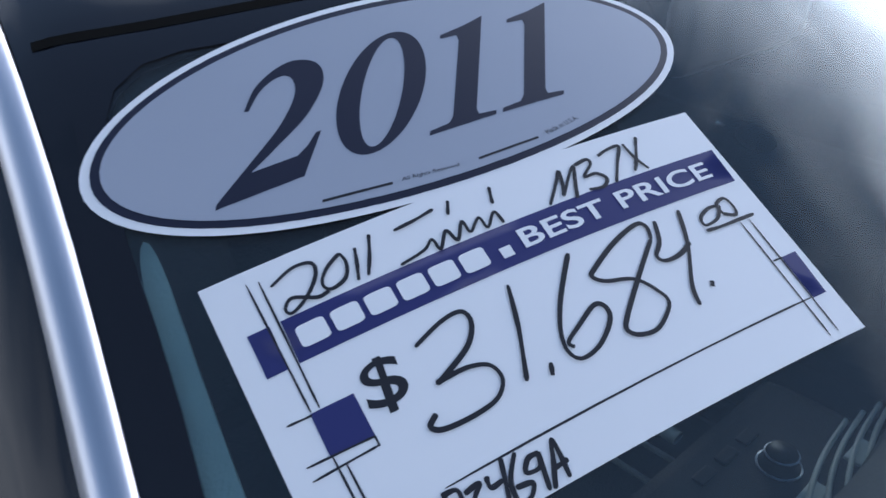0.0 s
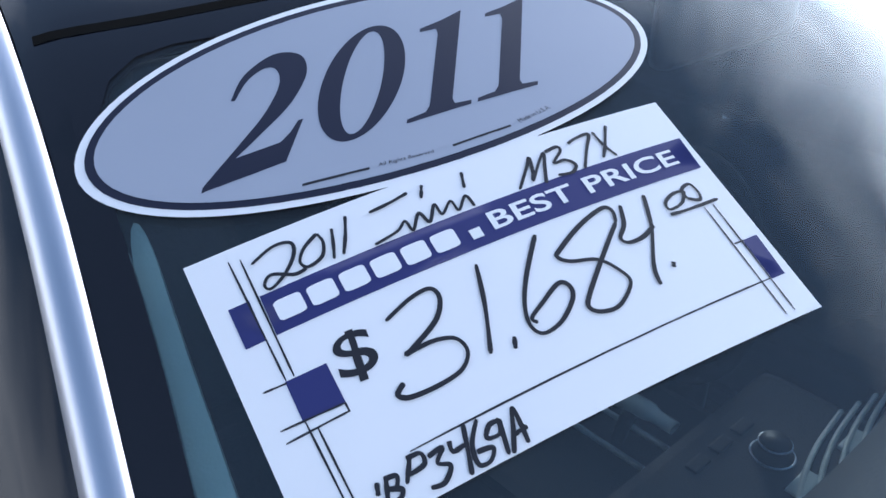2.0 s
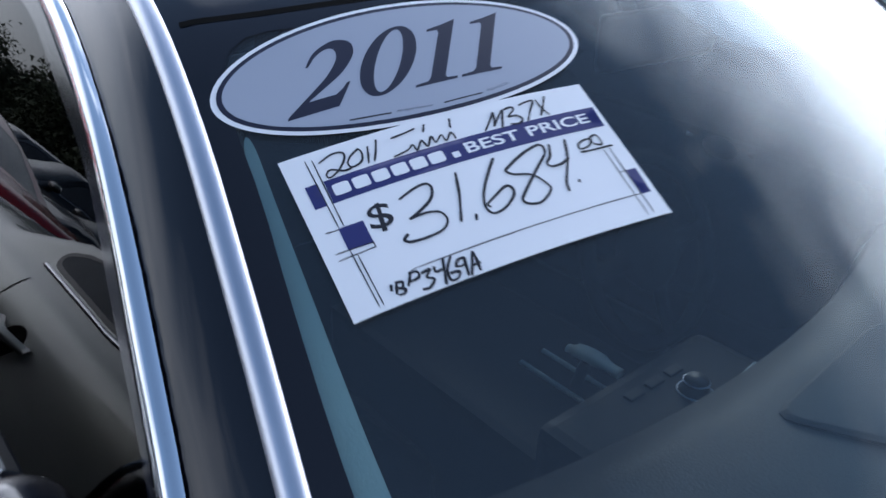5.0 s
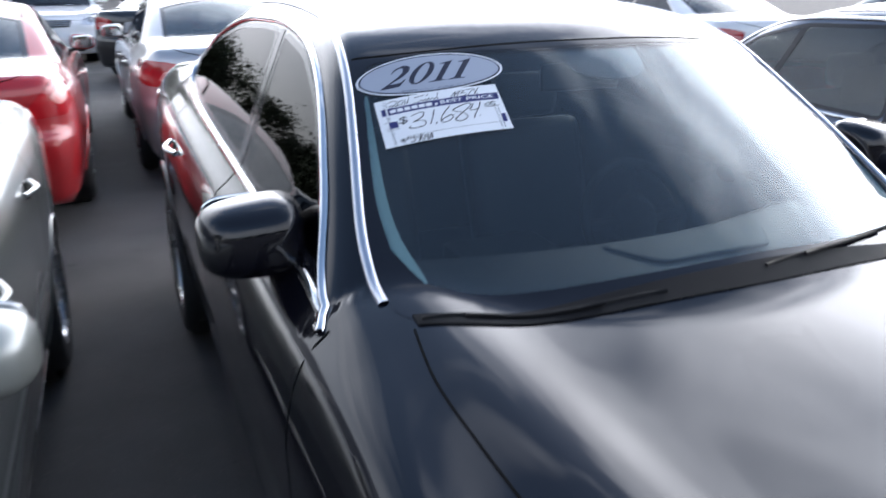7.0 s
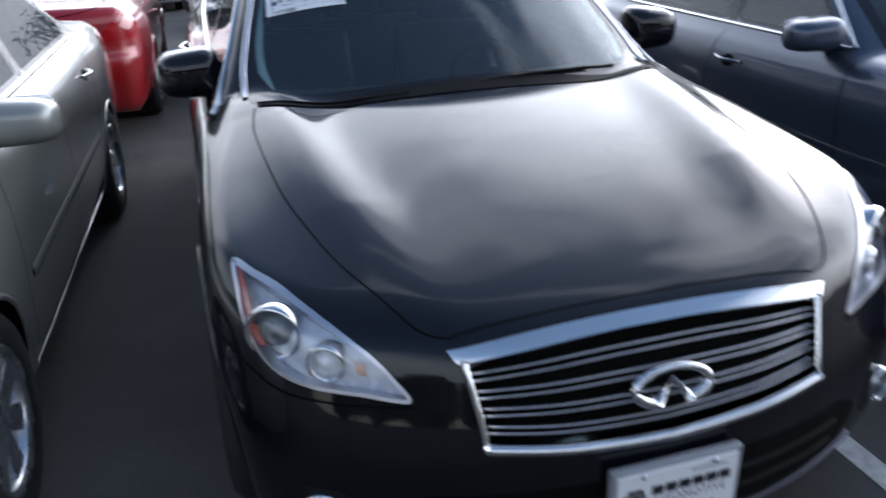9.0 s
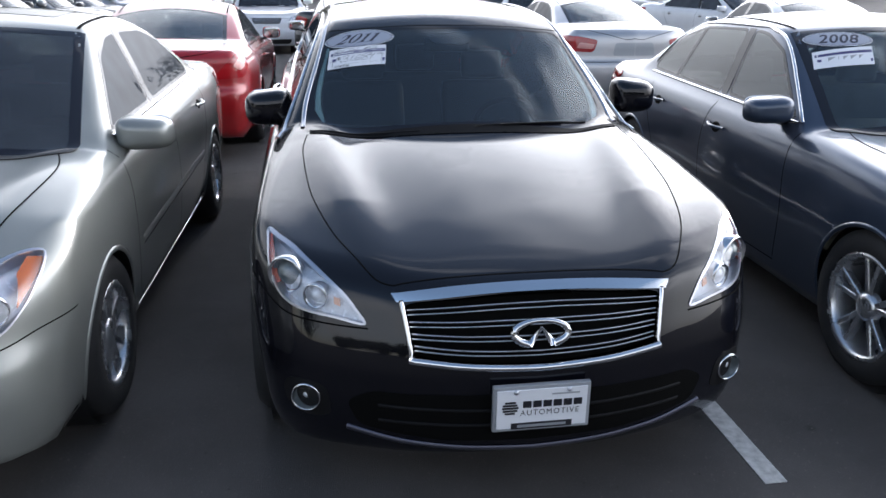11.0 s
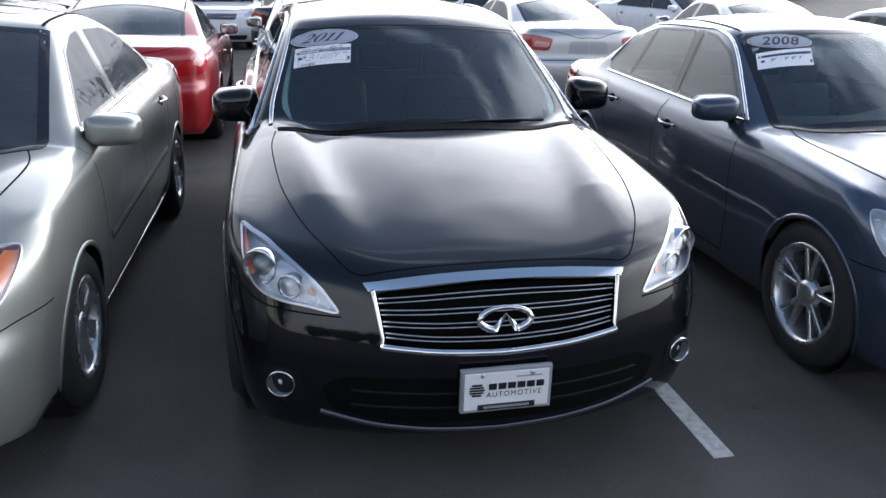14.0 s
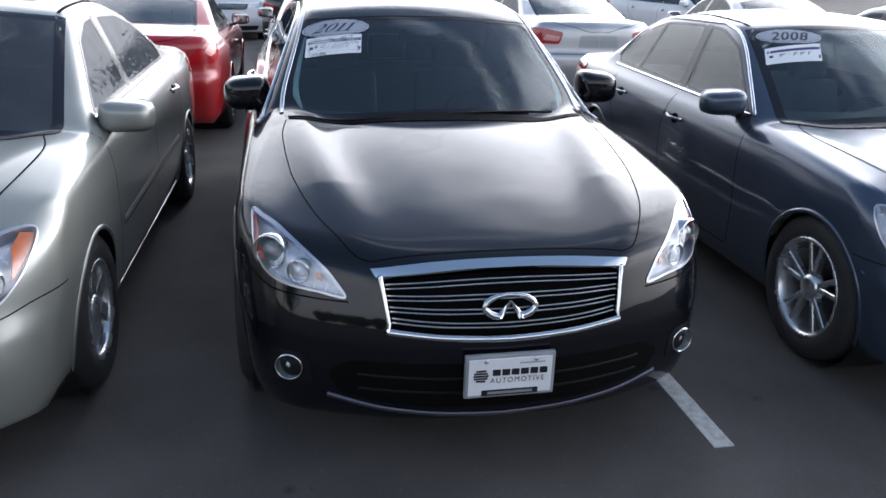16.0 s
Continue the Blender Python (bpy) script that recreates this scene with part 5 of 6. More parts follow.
def flat_on(place, name, outline, lift, mat, parent, step=0.08, hole=None, thick=0.0002):
    v, f = plate_mesh(outline, hole, step)
    top = place(v, lift)
    up = np.cross(top[[t[1] for t in f]] - top[[t[0] for t in f]], top[[t[2] for t in f]] - top[[t[0] for t in f]])[:, 2]
    f = [t if q > 0 else t[::-1] for t, q in zip(f, up)]
    k = len(v)
    return mesh_object(name, np.concatenate([top, place(v, lift - thick)]), list(f) + [tuple(i + k for i in t[::-1]) for t in f], mat, parent, smooth=True)


def pen(place, name, strokes, aspect, width, lift, mat, parent):
    """Pen strokes as flat ribbons with round ends, slightly uneven."""
    verts, faces = [], []
    for st in strokes:
        p = np.array(spline(st, 8)) * np.array([1.0, aspect])
        t = np.gradient(p, axis=0)
        t /= np.linalg.norm(t, axis=1, keepdims=True) + 1e-9
        n = np.stack([-t[:, 1], t[:, 0]], 1)
        k = len(p)
        w = width * (0.85 + 0.3 * np.sin(np.linspace(0, 5, k) + len(verts)) ** 2)
        w[0] *= 0.6
        w[-1] *= 0.5
        a, b = p + n * w[:, None] / 2, p - n * w[:, None] / 2
        base = len(verts)
        for q, r in zip(a, b):
            verts += [q / np.array([1.0, aspect]), r / np.array([1.0, aspect])]
        faces += [(base + 2 * i, base + 2 * i + 1, base + 2 * i + 3, base + 2 * i + 2) for i in range(k - 1)]
    pts = place(np.array(verts), lift)
    return mesh_object(name, pts, faces, mat, parent, smooth=False)


def text_on(place, name, body, quad, lift, mat, parent, spacing=0.0, bold=0.0, shear=0.0):
    """Text spread over a four-cornered patch (top left, top right, bottom right, bottom left)."""
    v, f = text_mesh(body, mat, parent, name, spacing, bold)
    tl, tr, br, bl = (np.array(c, float) for c in quad)
    a, b = v[:, :1] + shear * (v[:, 1:] - 0.5), 1 - v[:, 1:]
    uv = (1 - a) * (1 - b) * tl + a * (1 - b) * tr + a * b * br + (1 - a) * b * bl
    return mesh_object(name, place(uv, lift), f, mat, parent, smooth=False)


def price_card(shape, corners, parent_m, label, detailed=True):
    card = thing("price_card", label, "price card", parent_m)
    place = sticker_map(shape, corners)
    flat_on(place, "paper", [(0, 0), (1, 0), (1, 1), (0, 1)], 0.0020, M_PAPER, card, thick=0.0003)
    L1, L2 = 0.0023, 0.0026
    flat_on(place, "printed_block", [(0.037, 0.20), (0.073, 0.20), (0.071, 0.345), (0.037, 0.345)], L1, M_INKBLUE, card)
    band = flat_on(place, "printed_band", [(0.091, 0.20), (0.988, 0.19), (0.983, 0.34), (0.089, 0.344)], L1, M_INKBLUE, card)
    flat_on(place, "printed_block", [(0.070, 0.493), (0.139, 0.495), (0.139, 0.632), (0.069, 0.626)], L1, M_INKBLUE, card)
    flat_on(place, "printed_block", [(0.948, 0.671), (0.985, 0.669), (0.980, 0.841), (0.947, 0.842)], L1, M_INKBLUE, card)
    if not detailed:
        for i, (a, b) in enumerate(((0.25, 0.38), (0.42, 0.45), (0.50, 0.60), (0.62, 0.74), (0.76, 0.84))):
            flat_on(place, "handwriting_bar", [(a, 0.45), (b, 0.44), (b - 0.02, 0.47), (a, 0.66)], L1, M_GREYINK, card)
        return card
    thin = [[(0.069, 0.045), (0.072, 0.49)], [(0.088, 0.052), (0.086, 0.488)], [(0.072, 0.63), (0.076, 0.97)], [(0.085, 0.66), (0.088, 0.97)], [(0.033, 0.495), (0.072, 0.499)], [(0.033, 0.624), (0.139, 0.633)],
            [(0.033, 0.665), (0.138, 0.661)], [(0.138, 0.63), (0.138, 0.664)], [(0.192, 0.85), (0.945, 0.838)], [(0.924, 0.50), (0.921, 0.977)], [(0.946, 0.50), (0.943, 0.973)], [(0.926, 0.673), (0.950, 0.672)]]
    for rule in thin:
        pen(place, "printed_rule", [rule], 0.51, 0.0034, L1, M_INK, card)
    # the dealer's wordmark is plain white blocks
    for i in range(6):
        a = 0.104 + i * 0.058
        flat_on(place, "wordmark_block", rounded([(a, 0.238), (a + 0.048, 0.237), (a + 0.048, 0.308), (a, 0.309)], 0.012), L2, M_PAPER, band)
    flat_on(place, "wordmark_block", [(0.466, 0.27), (0.488, 0.27), (0.488, 0.308), (0.466, 0.309)], L2, M_PAPER, band)
    text_on(place, "best_price", "BEST PRICE", [(0.512, 0.231), (0.945, 0.226), (0.945, 0.298), (0.512, 0.304)], L2, M_PAPER, band, 0.02, 0.018)
    text_on(place, "dollar_sign", "$", DOLLAR, L1, M_INK, card, 0, 0.008)
    for name, strokes, w in (("handwritten_price", INK_PRICE, 0.0080), ("handwritten_superscript", INK_CENTS, 0.0065), ("handwritten_year", INK_YEAR, 0.0060), ("handwritten_scrawl", INK_SCRAWL, 0.0060),
                             ("handwritten_model", INK_MODEL, 0.0066), ("handwritten_stock_number", INK_STOCK, 0.0075)):
        pen(place, name, strokes, 0.51, w, L2, M_INK, card)
    return card


def oval_sticker(shape, centre, a, b, parent_m, label, digits, detailed=True):
    ov = thing("oval_sticker", label, "year sticker", parent_m)
    c, a, b = np.array(centre), np.array(a), np.array(b)
    place = sticker_map(shape, [c - a + b, c + a + b, c + a - b, c - a - b])
    ell = lambda k, n=72, kx=None: [(0.5 + 0.5 * (kx or k) * math.cos(t), 0.5 + 0.5 * k * math.sin(t)) for t in np.linspace(0, 2 * math.pi, n, endpoint=False)]
    white = flat_on(place, "white_border", ell(1.0), 0.0012, M_PAPER, ov, 0.1)
    flat_on(place, "navy_ring", ell(0.945, kx=0.972), 0.0014, M_NAVY, ov, 0.1)
    grey = flat_on(place, "grey_field", ell(0.885, kx=0.945), 0.0016, M_OVAL, ov, 0.1)
    if detailed:
        # slanted serif figures
        for body, x0, v0, w in (("2", 0.157, 0.764, 0.140), ("0", 0.320, 0.745, 0.150), ("1", 0.473, 0.748, 0.130), ("1", 0.602, 0.735, 0.130)):
            year_figure(place, body, x0, v0, w, ov)
        text_on(place, "small_print", "All Rights Reserved", PRINT1, 0.0018, M_INK, grey)
        text_on(place, "small_print", "Made in U.S.A.", PRINT2, 0.0018, M_INK, grey)
        flat_on(place, "small_print_bar", PRINT3, 0.0018, M_INK, grey)
        flat_on(place, "small_print_bar", PRINT4, 0.0018, M_INK, grey)
    else:
        text_on(place, "year_figure", digits, [(0.24, 0.20), (0.80, 0.20), (0.80, 0.80), (0.24, 0.80)], 0.0018, M_NAVY, ov, 0.1, 0.02, 0.12)
    return ov


def year_figure(place, digit, x0, v0, w, parent):
    """A bold slanted serif numeral built from outlines: thick and thin strokes."""
    def at(p):
        return [(x0 + w * u + 0.105 * (1 - v), v0 - 0.10 * w * u - 0.510 * (1 - v)) for u, v in p]
    if digit == "0":
        out = [(0.5 + 0.5 * math.cos(t), 0.5 + 0.52 * math.sin(t)) for t in np.linspace(0, 2 * math.pi, 48, endpoint=False)]
        hole = [(0.5 + 0.24 * math.cos(t), 0.5 + 0.47 * math.sin(t)) for t in np.linspace(0, 2 * math.pi, 48, endpoint=False)]
        return flat_on(place, "year_figure", at(out), 0.0018, M_NAVY, parent, 0.1, at(hole))
    if digit == "1":
        out = [(0.10, 0.10), (0.42, 0.06), (0.70, 0.0), (0.70, 0.90), (0.74, 0.95), (0.98, 0.965), (0.98, 1.0), (0.08, 1.0), (0.08, 0.965), (0.33, 0.95), (0.38, 0.90), (0.38, 0.20), (0.34, 0.14), (0.10, 0.135)]
        return flat_on(place, "year_figure", at(out), 0.0018, M_NAVY, parent, 0.1)
    outer = spline([(0.06, 0.30), (0.14, 0.10), (0.45, -0.02), (0.80, 0.06), (0.94, 0.26), (0.82, 0.50), (0.55, 0.68), (0.30, 0.82)], 5)
    foot = [(0.80, 0.82), (0.90, 0.76), (0.96, 0.68), (1.02, 0.68), (0.92, 1.0), (0.0, 1.0), (0.0, 0.96)]
    inner = spline([(0.30, 0.72), (0.52, 0.52), (0.62, 0.30), (0.54, 0.14), (0.38, 0.09), (0.20, 0.16), (0.11, 0.31)], 5)
    return flat_on(place, "year_figure", at(outer + foot + inner), 0.0018, M_NAVY, parent, 0.1)


CARD = ((-0.5825, 1.8725), (-0.3135, 1.8085), (-0.3290, 1.6840), (-0.5985, 1.7495))
price_card(HERO, CARD, None, "white price card with navy band and handwritten figures on glass")
oval_sticker(HERO, (-0.4375, 1.8960), (0.1636, -0.0445), (0.0151, 0.0557), None, "grey oval year sticker with navy rim, on a windscreen", "2011")

# ---------------------------------------------------------------- the other cars
def sedan(name, label, s, m, look_, group="", res=0.03, inside=True):
    """A car of plain make. look_ gives what sets it apart."""
    car = thing(name, label, "car", None, group)
    L, k, q = s.length, look_["half"] / 0.918, look_["H"] / 1.5
    cowl, rf, rb, dy = look_["cowl"], look_["roof_front"], look_["roof_back"], look_["deck_y"]
    H, belt = look_["H"], 0.985 * q
    low = spline([(-0.72 * k, cowl + 0.20), (-0.68 * k, cowl + 0.11), (-0.40 * k, cowl + 0.035), (0, cowl + 0.0), (0.40 * k, cowl + 0.035), (0.68 * k, cowl + 0.11), (0.72 * k, cowl + 0.20)], 5)
    high = spline([(0.60 * k, rf + 0.10), (0.40 * k, rf + 0.04), (0, rf - 0.01), (-0.40 * k, rf + 0.04), (-0.60 * k, rf + 0.10)], 5)
    wind = low + high
    rearw = spline([(-0.57 * k, rb + 0.06), (0, rb + 0.02), (0.57 * k, rb + 0.06)], 8) + spline([(0.62 * k, dy - 0.09), (0, dy - 0.03), (-0.62 * k, dy - 0.09)], 8)
    yb, top = look_["pillar"], H - look_.get("pane_drop", 0.105)
    rise = 0.025
    bz = lambda y: belt + 0.02 + rise * min(max(y - 1.6, 0), 2.2)
    a0, r1 = look_["glass_start"], look_["glass_end"]
    panes = [rounded([(a0, bz(a0)), (rf + 0.02, top - 0.085), (rf + 0.26, top - 0.012), (yb + 0.05, top), (yb - 0.03, bz(yb))], 0.04)]
    if look_.get("coupe"):
        panes.append(rounded([(yb + 0.09, top), (rb - 0.15, top - 0.05), (r1, bz(r1) + 0.05), (r1 - 0.04, bz(r1)), (yb + 0.01, bz(yb))], 0.05))
    else:
        panes.append(rounded([(yb + 0.13, top), (rb - 0.25, top - 0.015), (rb + 0.02, top - 0.085), (r1, bz(r1) + 0.06), (r1 - 0.03, bz(r1)), (yb + 0.05, bz(yb))], 0.05))
    lamp = look_["lamp"]
    holes = [("top", shrink(wind, 0.025)), ("top", shrink(rearw, 0.025)), ("front_right", shrink(lamp, 0.004)), ("front_left", mirrored(shrink(lamp, 0.004)))]
    for ax in ("left", "right"):
        holes += [(ax, shrink(p, 0.012)) for p in panes]
    clean_body(s, car, res, holes)
    window(s, "windscreen", wind, "top", car, 0.045, pane=look_.get("wind", M_WIND2))
    # this glass's pale film paints in the sky reflection on rear windows
    window(s, "rear_window", rearw, "top", car, 0.04, pane=M_PALETINT)
    for ax in ("left", "right"):
        for p in panes:
            window(s, "side_window", p, ax, car, 0.016, pane=look_.get("pane", M_TINT2))
        ring = panes[0][:4] + panes[0][4:]
        a, b = np.array(panes[0]), np.array(panes[1])
        loop = [(a0 - 0.05, bz(a0) - 0.012), (rf + 0.0, top - 0.070), (rf + 0.25, top + 0.006), (yb + 0.05, top + 0.016), (rb - 0.25, top + 0.004), (rb + 0.04, top - 0.072), (r1 + 0.02, bz(r1) + 0.05)]
        base = [(r1 - 0.02, bz(r1) - 0.014), (yb, bz(yb) - 0.014), (a0 - 0.03, bz(a0) - 0.014)]
        ribbon(s, "window_trim", spline(loop, 6) if look_["trim_all"] else dense(base, 0.05, False), ax, M_CHROME, car, 0.018, 0.001, 0.04, height=0.008)
        if look_["trim_all"]:
            ribbon(s, "belt_trim", dense(base, 0.05, False), ax, M_CHROME, car, 0.018, 0.001, 0.04, height=0.008)
        skin(s, "door_pillar", [(yb - 0.02, bz(yb)), (yb + 0.05, bz(yb)), (yb + 0.13, top), (yb + 0.055, top)], ax, M_FRIT, car, 0.002, 0.004)
        if look_.get("quarter"):
            qy = look_["quarter"]
            skin(s, "quarter_bar", [(qy - 0.01, bz(qy)), (qy + 0.025, bz(qy)), (qy - 0.055, top - 0.02), (qy - 0.09, top - 0.02)], ax, M_FRIT, car, 0.002, 0.004)
        gap_line(s, [(cowl + 0.22, belt - 0.03), (cowl + 0.20, 0.75), (cowl + 0.18, 0.55), (cowl + 0.22, 0.30)], ax, car)
        gap_line(s, [(yb + 0.01, belt), (yb + 0.05, 0.75), (yb + 0.04, 0.50), (yb + 0.02, 0.30)], ax, car)
        if not look_.get("coupe"):
            gap_line(s, [(s.wheels[1] - 0.22, belt), (s.wheels[1] - 0.24, 0.82), (s.wheels[1] - 0.42, 0.55), (s.wheels[1] - 0.46, 0.32)], ax, car)
            door_handle(s, car, s.wheels[1] - 0.42, 0.865 * q + 0.02, ax, look_["handle"])
        door_handle(s, car, yb - 0.12, 0.855 * q, ax, look_["handle"])
        gap_line(s, [(cowl + 0.22, 0.285), (yb, 0.28), (s.wheels[1] - 0.44, 0.285)], ax, car)
        if look_.get("moulding"):
            ribbon(s, "side_moulding", [(cowl + 0.26, 0.53), (s.wheels[1] - 0.45, 0.56)], ax, s.paint, car, 0.045, 0.001, 0.1, height=0.006)
            ribbon(s, "sill_strip", [(s.wheels[0] + 0.45, 0.25), (s.wheels[1] - 0.42, 0.255)], ax, M_CHROME, car, 0.014, 0.001, 0.1, height=0.006)
        sg = -1 if ax == "left" else 1
        door_mirror(car, (sg * (look_["half"] + 0.03), look_["mirror_y"], belt + look_.get("mirror_up", 0.07)), sg, s.paint, look_.get("mirror", (0.22, 0.12, 0.15)))
        # lamps
        fx = "front_right" if sg > 0 else "front_left"
        u = lamp_unit(s, "headlight", lamp if sg > 0 else mirrored(lamp), fx, car, 0.05, M_REFL, edge=0.008)
        (cu, cz), amber = look_["bulb"], look_["amber"]
        projector(s, u, (sg * cu, cz), fx, 0.05, 0.02, False)
        bump = [(0.50, 0.565), (0.70, 0.575), (0.86, 0.60), (1.02, 0.60)]
        gap_line(s, bump if sg > 0 else mirrored(bump), fx, car, 0.005)
        if amber:
            skin(s, "turn_signal", amber if sg > 0 else mirrored(amber), fx, M_AMBER, u, -0.012, 0.004)
        bx = "back_right" if sg > 0 else "back_left"
        tail = look_["tail"]
        t = skin(s, "tail_lamp", tail if sg > 0 else mirrored(tail), bx, M_REDLENS, car, 0.006, 0.02)
        if look_.get("tail_clear"):
            skin(s, "clear_panel", look_["tail_clear"] if sg > 0 else mirrored(look_["tail_clear"]), bx, M_PINKLENS, t, 0.009, 0.004)
    seam = [(-0.66 * k, cowl + 0.10), (-0.72 * k, cowl - 0.1), (-0.715 * k, 0.8), (-0.68 * k, 0.55), (-0.60 * k, 0.34), (-0.45 * k, 0.24), (-0.2 * k, 0.215)]
    gap_line(s, seam + [(0, 0.212)] + [(-x, y) for x, y in seam[::-1]], "top", car, 0.007)
    cw = [(x, y - 0.03) for x, y in low]
    skin(s, "cowl_panel", cw[2:-2] + [(x, y + 0.035) for x, y in cw[2:-2]][::-1], "top", M_PLASTIC, car, 0.005, 0.012)
    gr = rounded([(-0.34, look_["gz"] + 0.06), (0.34, look_["gz"] + 0.06), (0.29, look_["gz"] - 0.06), (-0.29, look_["gz"] - 0.06)], 0.03)
    g = skin(s, "grille", gr, "front", M_PLASTIC, car, 0.004, 0.01)
    for z in (-0.03, 0.0, 0.03):
        ribbon(s, "grille_bar", [(-0.30, look_["gz"] + z), (0.30, look_["gz"] + z)], "front", M_CHROME, g, 0.012, 0.005, 0.05, height=0.006)
    intake = rounded([(-0.5, 0.24), (0.5, 0.24), (0.55, 0.34), (-0.55, 0.34)], 0.03)
    skin(s, "lower_intake", intake, "front", M_PLASTIC, car, 0.003, 0.008)
    skin(s, "rear_plate_recess", rounded([(-0.28, 0.74), (0.28, 0.74), (0.25, 0.90), (-0.25, 0.90)], 0.03), "back", M_FRAME, car, 0.001, 0.004)
    gap_line(s, [(-0.62 * k, dy + 0.12), (-0.60 * k, L - 0.25), (-0.2, L - 0.10), (0.2, L - 0.10), (0.60 * k, L - 0.25), (0.62 * k, dy + 0.12)], "top", car, 0.007)
    gap_line(s, [(-0.62, 0.66), (0, 0.665), (0.62, 0.66)], "back", car, 0.008)
    if look_.get("sunroof"):
        skin(s, "sunroof", rounded([(-0.40, rf + 0.28), (0.40, rf + 0.28), (0.40, rf + 0.68), (-0.40, rf + 0.68)], 0.05), "top", M_FRIT, car, 0.002, 0.005)
    if look_.get("roof_strip"):
        for sg in (-1, 1):
            ribbon(s, "roof_channel", [(sg * 0.56 * k, rf + 0.12), (sg * 0.555 * k, (rf + rb) / 2), (sg * 0.565 * k, rb)], "top", M_GAP, car, 0.016, 0.0012, 0.05)
    wr, rimr, n, style = look_["wheel"]
    four_wheels(car, s, wr, 0.22, rimr, n, style, M_ALLOY)
    if inside:
        cabin(s, car, cowl + 0.05, belt, 0.70 * k, dy - 0.55, look_.get("seat", M_SEAT))
    car.matrix_world = m
    return car


M_WIND2 = glass("dark_windscreen_glass", (0.35, 0.38, 0.39), 0.05)
# diffuse grey film stands in for the sky mirrored in dark side panes
M_TINT2 = glass("privacy_glass", (0.06, 0.062, 0.062), 0.13, mirror=0.28)
# pale tint and film hold a painted haze, for side and rear panes
M_PALETINT = glass("pale_side_glass", (0.55, 0.57, 0.55), 0.06)
M_PINKLENS = material("pale_red_lens", (0.70, 0.30, 0.27), 0.12, coat=1.0)
M_GREYSEAT = material("grey_seat_cloth", (0.16, 0.16, 0.155), 0.8, vary=0.15, bump=0.3, bump_scale=200)

LAMP_A = spline([(0.955, 0.800), (0.90, 0.815), (0.78, 0.79), (0.62, 0.715), (0.54, 0.66), (0.60, 0.60), (0.72, 0.615), (0.81, 0.672), (0.885, 0.735)], 4, True)
LAMP_B = spline([(0.98, 0.80), (0.90, 0.81), (0.74, 0.765), (0.58, 0.70), (0.48, 0.63), (0.60, 0.60), (0.78, 0.61), (0.90, 0.67)], 4, True)
AMBER_A = [(0.950, 0.797), (0.90, 0.808), (0.84, 0.775), (0.80, 0.680), (0.882, 0.742)]
TAIL_A = rounded([(0.42, 0.93), (0.62, 0.97), (0.90, 0.98), (1.02, 0.96), (0.98, 0.86), (0.78, 0.79), (0.46, 0.78)], 0.04)
CLEAR_A = rounded([(0.45, 0.88), (0.62, 0.90), (0.66, 0.83), (0.47, 0.82)], 0.02)
TAIL_S = rounded([(0.46, 0.76), (0.60, 0.90), (0.74, 0.99), (0.90, 1.01), (0.94, 0.96), (0.86, 0.86), (0.78, 0.77)], 0.03)
CLEAR_S = rounded([(0.66, 0.88), (0.76, 0.96), (0.84, 0.95), (0.80, 0.86), (0.72, 0.83)], 0.03)

base_look = dict(half=0.8975, H=1.47, cowl=1.20, roof_front=1.98, roof_back=3.30, deck_y=4.08, pillar=2.36, glass_start=1.58, glass_end=3.50, mirror_y=1.62, lamp=LAMP_A, bulb=(0.72, 0.685), amber=AMBER_A, tail=TAIL_A, tail_clear=CLEAR_A,
                 gz=0.66, trim_all=False, handle=M_CHROME, wheel=(0.318, 0.205, 7, "cover"), roof_strip=True)


def with_(base, **kw):
    d = dict(base)
    d.update(kw)
    return d


S_SILVER = sedan_shape(M_SILVER, 4.805, 0.8975, 1.49, (0.93, 3.65), 1.20, 1.98, 3.15, 4.00, 1.07, 0.72, 0.965, 0.318)
silver = sedan("silver_sedan", "pale silver family sedan with amber headlamp corners and wheel covers", S_SILVER, on_slope(-2.385, -0.02, -1.5),
               with_(base_look, H=1.49, roof_back=3.15, deck_y=4.00, handle=M_SILVER, moulding=True, sunroof=True, wind=M_WIND2, mirror=(0.25, 0.13, 0.16), mirror_up=0.015), "cars in the lot")
S_BLUE = sedan_shape(M_BLUE, 4.75, 0.886, 1.475, (0.83, 3.68), 1.36, 2.10, 3.38, 4.08, 1.06, 0.74, 0.965, 0.335)
blue = sedan("blue_sedan", "slate blue sport sedan with chrome window trim and ten-spoke wheels", S_BLUE, on_slope(2.44, -0.19, -2.0),
             with_(base_look, half=0.886, H=1.475, cowl=1.36, roof_front=2.10, roof_back=3.38, deck_y=4.08, pillar=2.47, pane_drop=0.095, quarter=3.20, glass_start=1.68, glass_end=3.62, mirror_y=1.74, lamp=LAMP_B, amber=None, bulb=(0.74, 0.69), trim_all=True,
                   handle=M_BLUE, wheel=(0.335, 0.232, 5, "twin"), pane=M_PALETINT, wind=M_WIND, seat=M_GREYSEAT, mirror=(0.24, 0.12, 0.15)), "cars in the lot")
price_card(S_BLUE, ((-0.56, 1.995), (-0.26, 1.945), (-0.31, 1.82), (-0.60, 1.885)), blue.matrix_world, "white price card with blue print on a blue sedan's windscreen", False)
oval_sticker(S_BLUE, (-0.395, 2.045), (0.165, -0.055), (0.012, 0.058), blue.matrix_world, "grey oval sticker reading 2008 on a blue sedan's windscreen", "2008", False)
S_RED = sedan_shape(M_RED, 4.89, 0.908, 1.42, (0.98, 3.70), 1.30, 2.15, 3.20, 4.05, 1.06, 0.72, 0.95, 0.33)
